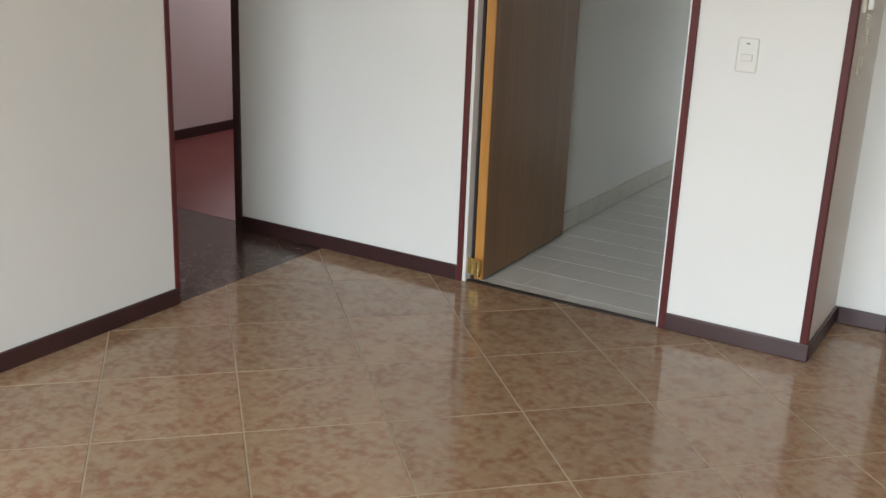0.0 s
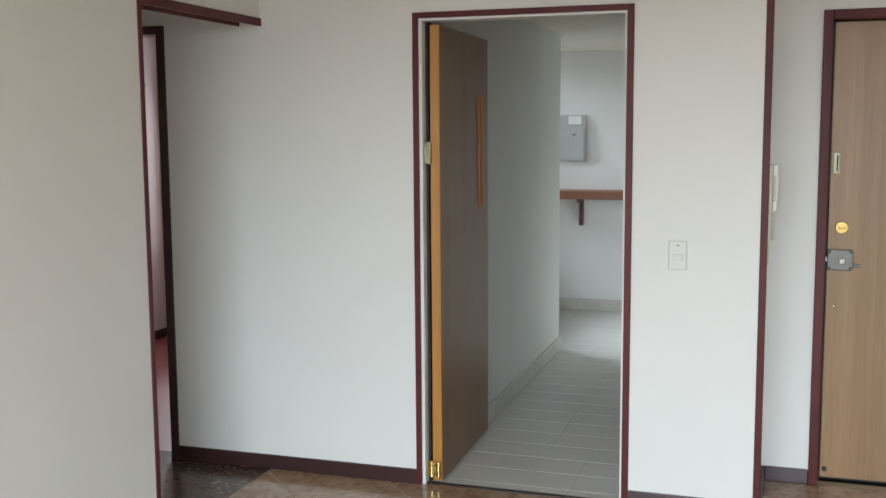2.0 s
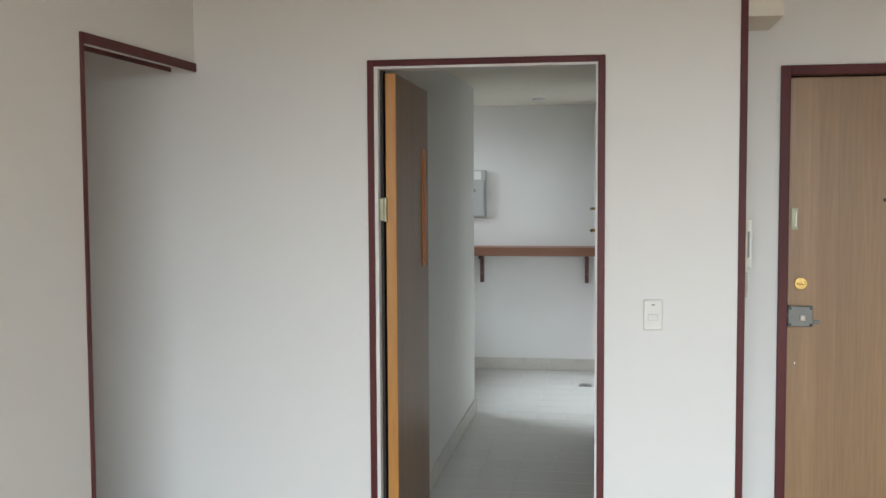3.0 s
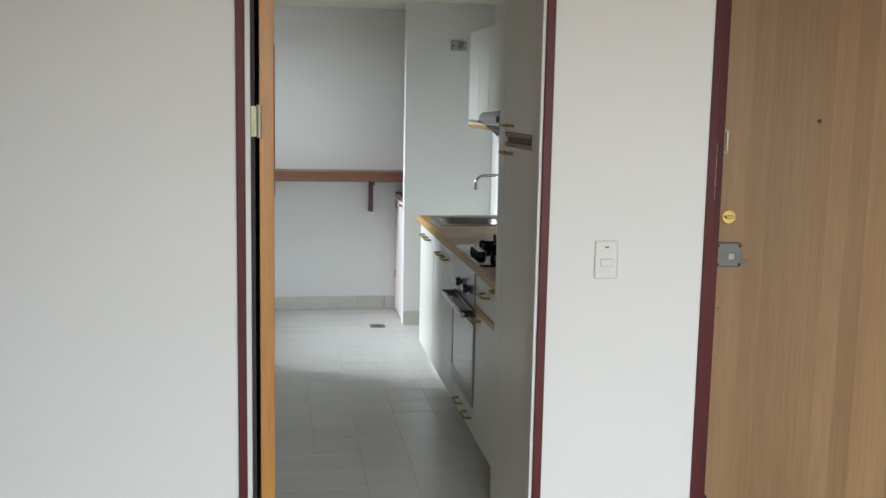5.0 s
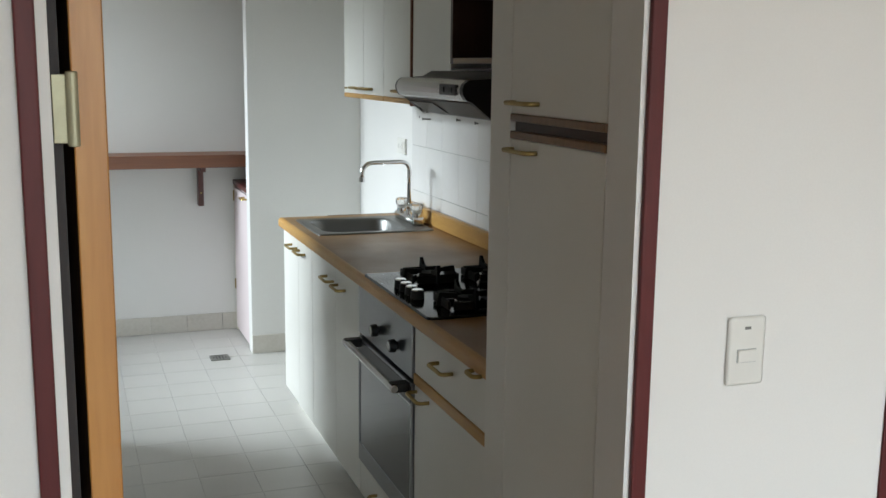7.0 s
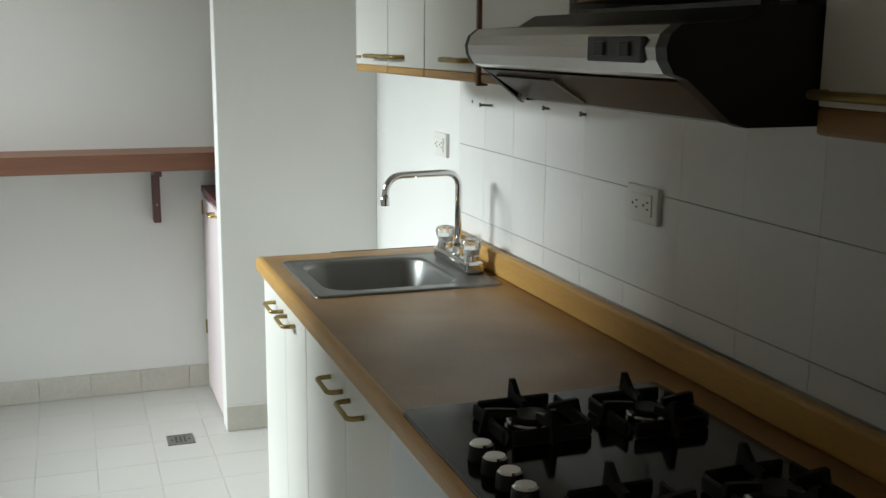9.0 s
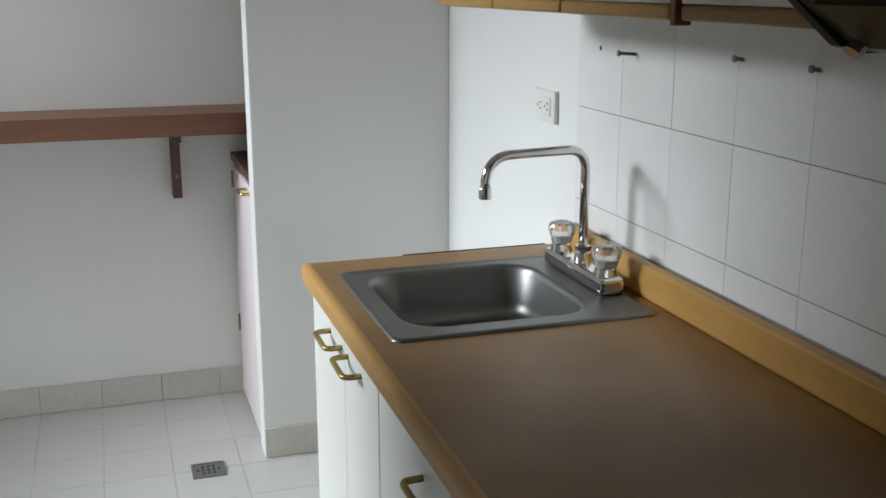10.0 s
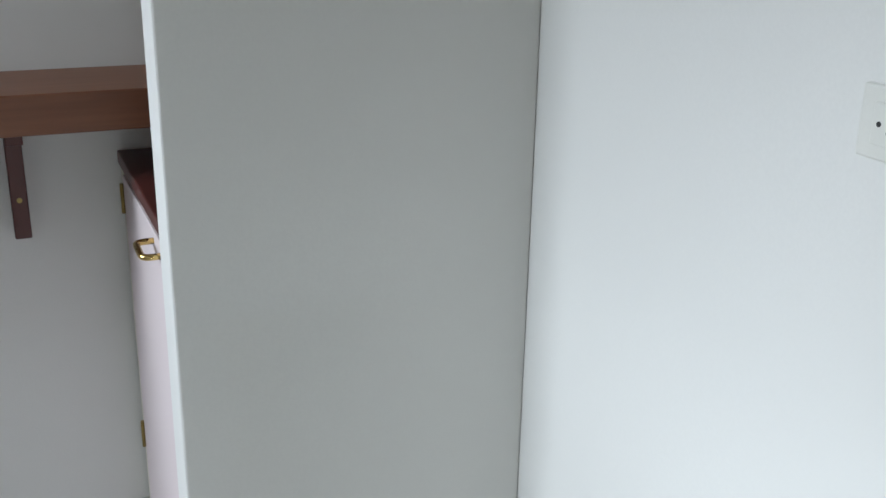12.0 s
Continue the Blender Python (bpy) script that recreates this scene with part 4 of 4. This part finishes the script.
def floor_drain():
    d = thing("floor_drain", "small square metal floor drain", "drain", at=(0.778, 3.997, 0.0))
    f = part("frame", boxes(((-0.05, -0.05, -0.003), (0.05, -0.042, 0.004)), ((-0.05, 0.042, -0.003), (0.05, 0.05, 0.004)), ((-0.05, -0.042, -0.003), (-0.042, 0.042, 0.004)), ((0.042, -0.042, -0.003), (0.05, 0.042, 0.004))), LOCKMETAL, d)
    part("plate", box((-0.042, -0.042, -0.003), (0.042, 0.042, 0.0025)), LOCKMETAL, d)
    for i, row in enumerate((3, 5, 3)):
        for k in range(row):
            x, y = (k - (row - 1) / 2) * 0.016, (i - 1) * 0.022
            part("slot", box((x - 0.004, y - 0.007, 0.0025), (x + 0.004, y + 0.007, 0.0031), 0.0002, 1), DARKPL, d)


floor_drain()


def ceiling_rose():
    c = thing("ceiling_rose", "flat white ceiling rose in the kitchen", "ceiling rose", at=(0.42, 3.9, KH))
    part("disc", cyl((0, 0, 0), (0, 0, -0.018), 0.055, 0.045, seg=28, bevel=0.003), PLASTIC, c)


ceiling_rose()


# ---- bedroom, seen through the hall ----
def wall_lamp():
    l = thing("wall_lamp", "grey metal swivel wall lamp on the bedroom wall", "lamp", at=(-2.98, 1.94, 1.99))
    part("base", cyl((0.0, 0, 0), (0.03, 0, 0), 0.06, 0.05, seg=28, bevel=0.006), CHROME, l)
    part("arm", tube([(0.03, 0, 0), (0.07, 0.01, 0.03), (0.09, 0.05, 0.055), (0.09, 0.1, 0.04)], 0.008, 10), CHROME, l, smooth=True)
    bm = bmesh.new()
    a, b = Vector((0.09, 0.09, 0.06)), Vector((0.11, 0.27, -0.1))
    add_tube(bm, [a, a.lerp(b, 0.12), a.lerp(b, 0.3), a.lerp(b, 0.9), b], [0.022, 0.042, 0.05, 0.056, 0.054], 24)
    part("shade", bm, LOCKMETAL, l, "grey metal shade", smooth=True)


def bedroom_sockets():
    o = thing("power_outlet", "white power outlet low on the bedroom wall", "outlet", at=(-2.98, 1.965, 0.275))
    part("plate", box((0.0002, -0.06, -0.038), (0.012, 0.06, 0.038), 0.003), PLASTIC, o)
    part("module", box((0.012, -0.036, -0.02), (0.015, 0.036, 0.02), 0.002), PLASTIC, o)
    p = thing("telephone_plug", "black plug with loose white cables at the bedroom wall", "plug", at=(-2.98, 2.04, 0.275))
    part("plug", box((0.0002, -0.035, -0.03), (0.04, 0.035, 0.03), 0.005), DARKPL, p)
    c1 = [Vector((0.03, 0.0, -0.03)), *bend((0.05, -0.02, -0.08), (0.06, -0.16, -0.1), (0.04, -0.15, -0.22), 10)]
    part("cable", tube(c1, 0.005, 8), PLASTIC, p, "white cable", smooth=True)
    c2 = [Vector((0.03, 0.01, -0.03)), *bend((0.05, 0.05, -0.1), (0.1, -0.08, -0.22), (0.12, -0.02, -0.28), 10), *bend((0.14, 0.03, -0.292), (0.2, 0.12, -0.292), (0.1, 0.2, -0.29), 8)]
    part("cable", tube(c2, 0.005, 8), PLASTIC, p, "white cable", smooth=True)


wall_lamp()
bedroom_sockets()


# ---- tiles ----
def tile_mesh(name, poly, z0, z1, mat, ease=0.0012):
    bm = bmesh.new()
    add_prism(bm, poly, z0, z1, ease)
    bm.normal_update()
    me = bpy.data.meshes.new(name)
    bm.to_mesh(me)
    bm.free()
    me.materials.append(mat)
    return me


def place(name, me, parent, m):
    ob = new(name, me)
    ob.parent = parent
    ob.matrix_basis = m
    return ob


def living_tiles():
    """Square tiles laid at 45 degrees, cut at the walls."""
    s, g = 0.437, 0.0025
    h = s / 2 - g
    full = None
    r = math.sqrt(0.5)
    for rect in ((LX + 0.0, -6.4, 4.3, 0.0), (1.472, 0.0, 4.3, 0.5), (DL, 0.0, DR, 0.006)):
        for i in range(-14, 13):
            for j in range(-16, 14):
                cu, cv = (i + 0.5) * s, (j + 0.5) * s
                cx, cy = 0.202 + (cu - cv) * r, -1.588 + (cu + cv) * r
                poly = [(cx + (a - b) * r, cy + (a + b) * r) for a, b in ((-h, -h), (h, -h), (h, h), (-h, h))]
                cut = clip_poly(poly, *rect)
                if not cut or area(cut) < 2e-4:
                    continue
                whole = len(cut) == 4 and abs(area(cut) - 4 * h * h) < 1e-6
                if whole:
                    full = full or tile_mesh("floor_tile", [(x - cx, y - cy) for x, y in poly], -0.006, 0.0, FTILE)
                    place("floor_tile", full, floor_living, Matrix.Translation((cx, cy, 0)))
                else:
                    place("floor_tile", tile_mesh("floor_tile", [(x - cx, y - cy) for x, y in cut], -0.006, 0.0, FTILE), floor_living, Matrix.Translation((cx, cy, 0)))


def kitchen_tiles():
    s, g = 0.205, 0.0016
    full = None
    for rect in ((KWX, 0.1, 1.372, 0.6), (KWX, 0.6, PX, BACKY), (DL, 0.03, DR, 0.1), (-0.4, KWY, KWX, BACKY)):
        for i in range(-5, 7):
            for j in range(0, 25):
                x0, y1 = 0.471 + i * s, BACKY - j * s
                poly = [(x0 + g, y1 - s + g), (x0 + s - g, y1 - s + g), (x0 + s - g, y1 - g), (x0 + g, y1 - g)]
                cut = clip_poly(poly, *rect)
                if not cut or area(cut) < 2e-4:
                    continue
                cx, cy = x0 + s / 2, y1 - s / 2
                if abs(area(cut) - (s - 2 * g) ** 2) < 1e-6:
                    full = full or tile_mesh("floor_tile", [(x - cx, y - cy) for x, y in poly], -0.004, 0.0, KTILE, 0.001)
                    me = full
                else:
                    me = tile_mesh("floor_tile", [(x - cx, y - cy) for x, y in cut], -0.004, 0.0, KTILE, 0.001)
                place("floor_tile", me, floor_kitchen, Matrix.Translation((cx, cy, 0)))
    tagged(obj("floor_tile_rest", box((-1.0, KWY, -0.004), (-0.4, BACKY, 0.0)), KTILE, floor_kitchen), kind="stuff")


def skirting_tiles():
    """Upright ceramic skirting tiles along the kitchen walls."""
    sk = structure("skirting_tiles", box((-1.0, BACKY - 0.003, 0), (0.975, BACKY - 0.0005, 0.092)), KGROUT, "beige ceramic skirting tiles of the kitchen")
    w, g, h, t = 0.205, 0.0008, 0.099, 0.009
    me = tile_mesh("skirting_tile", [(-w / 2 + g, -h / 2), (w / 2 - g, -h / 2), (w / 2 - g, h / 2), (-w / 2 + g, h / 2)], 0.0, t, SKTILE, 0.0015)
    up = Matrix.Rotation(radians(90), 4, "X")
    for i in range(-7, 3):
        place("skirting_tile", me, sk, Matrix.Translation((0.471 + (i + 0.5) * w, BACKY - 0.003, h / 2 + 0.001)) @ up)
    for x, y, turn, n in ((KWX, 0.205, 90, 14), (1.0605, COLY, 0, 3)):
        for k in range(n):
            if turn:
                m = Matrix.Translation((x, y + k * w, h / 2 + 0.001)) @ Matrix.Rotation(radians(90), 4, "Z") @ up
            else:
                m = Matrix.Translation((x + k * w, y, h / 2 + 0.001)) @ up
            place("skirting_tile", me, sk, m)


def wall_tiles():
    """White glazed tiles between worktop and wall units."""
    bed = structure("tiled_splashback", box((KX - 0.0035, 0.615, 0.885), (PX - 0.0005, 3.06, 1.5)), WGROUT, "white glazed wall tiles above the worktop")
    w, g = 0.2, 0.0008
    rot = Matrix(((0, 0, -1, 0), (-1, 0, 0, 0), (0, 1, 0, 0), (0, 0, 0, 1)))      # tile's face looks along -x
    for z0, z1 in ((0.93, 0.992), (0.992, 1.196), (1.196, 1.4), (1.4, 1.495)):
        hh = (z1 - z0) / 2 - g
        me = tile_mesh("wall_tile", [(-w / 2 + g * 0.4, -hh), (w / 2 - g * 0.4, -hh), (w / 2 - g * 0.4, hh), (-w / 2 + g * 0.4, hh)], 0.0, 0.0055, WTILE, 0.0008)
        for k in range(12):
            y = 3.06 - w / 2 - k * w
            place("wall_tile", me, bed, Matrix.Translation((KX - 0.003, y, (z0 + z1) / 2)) @ rot @ Matrix.Rotation(radians(random.uniform(-0.25, 0.25)), 4, "Y"))


living_tiles()
kitchen_tiles()
skirting_tiles()
wall_tiles()
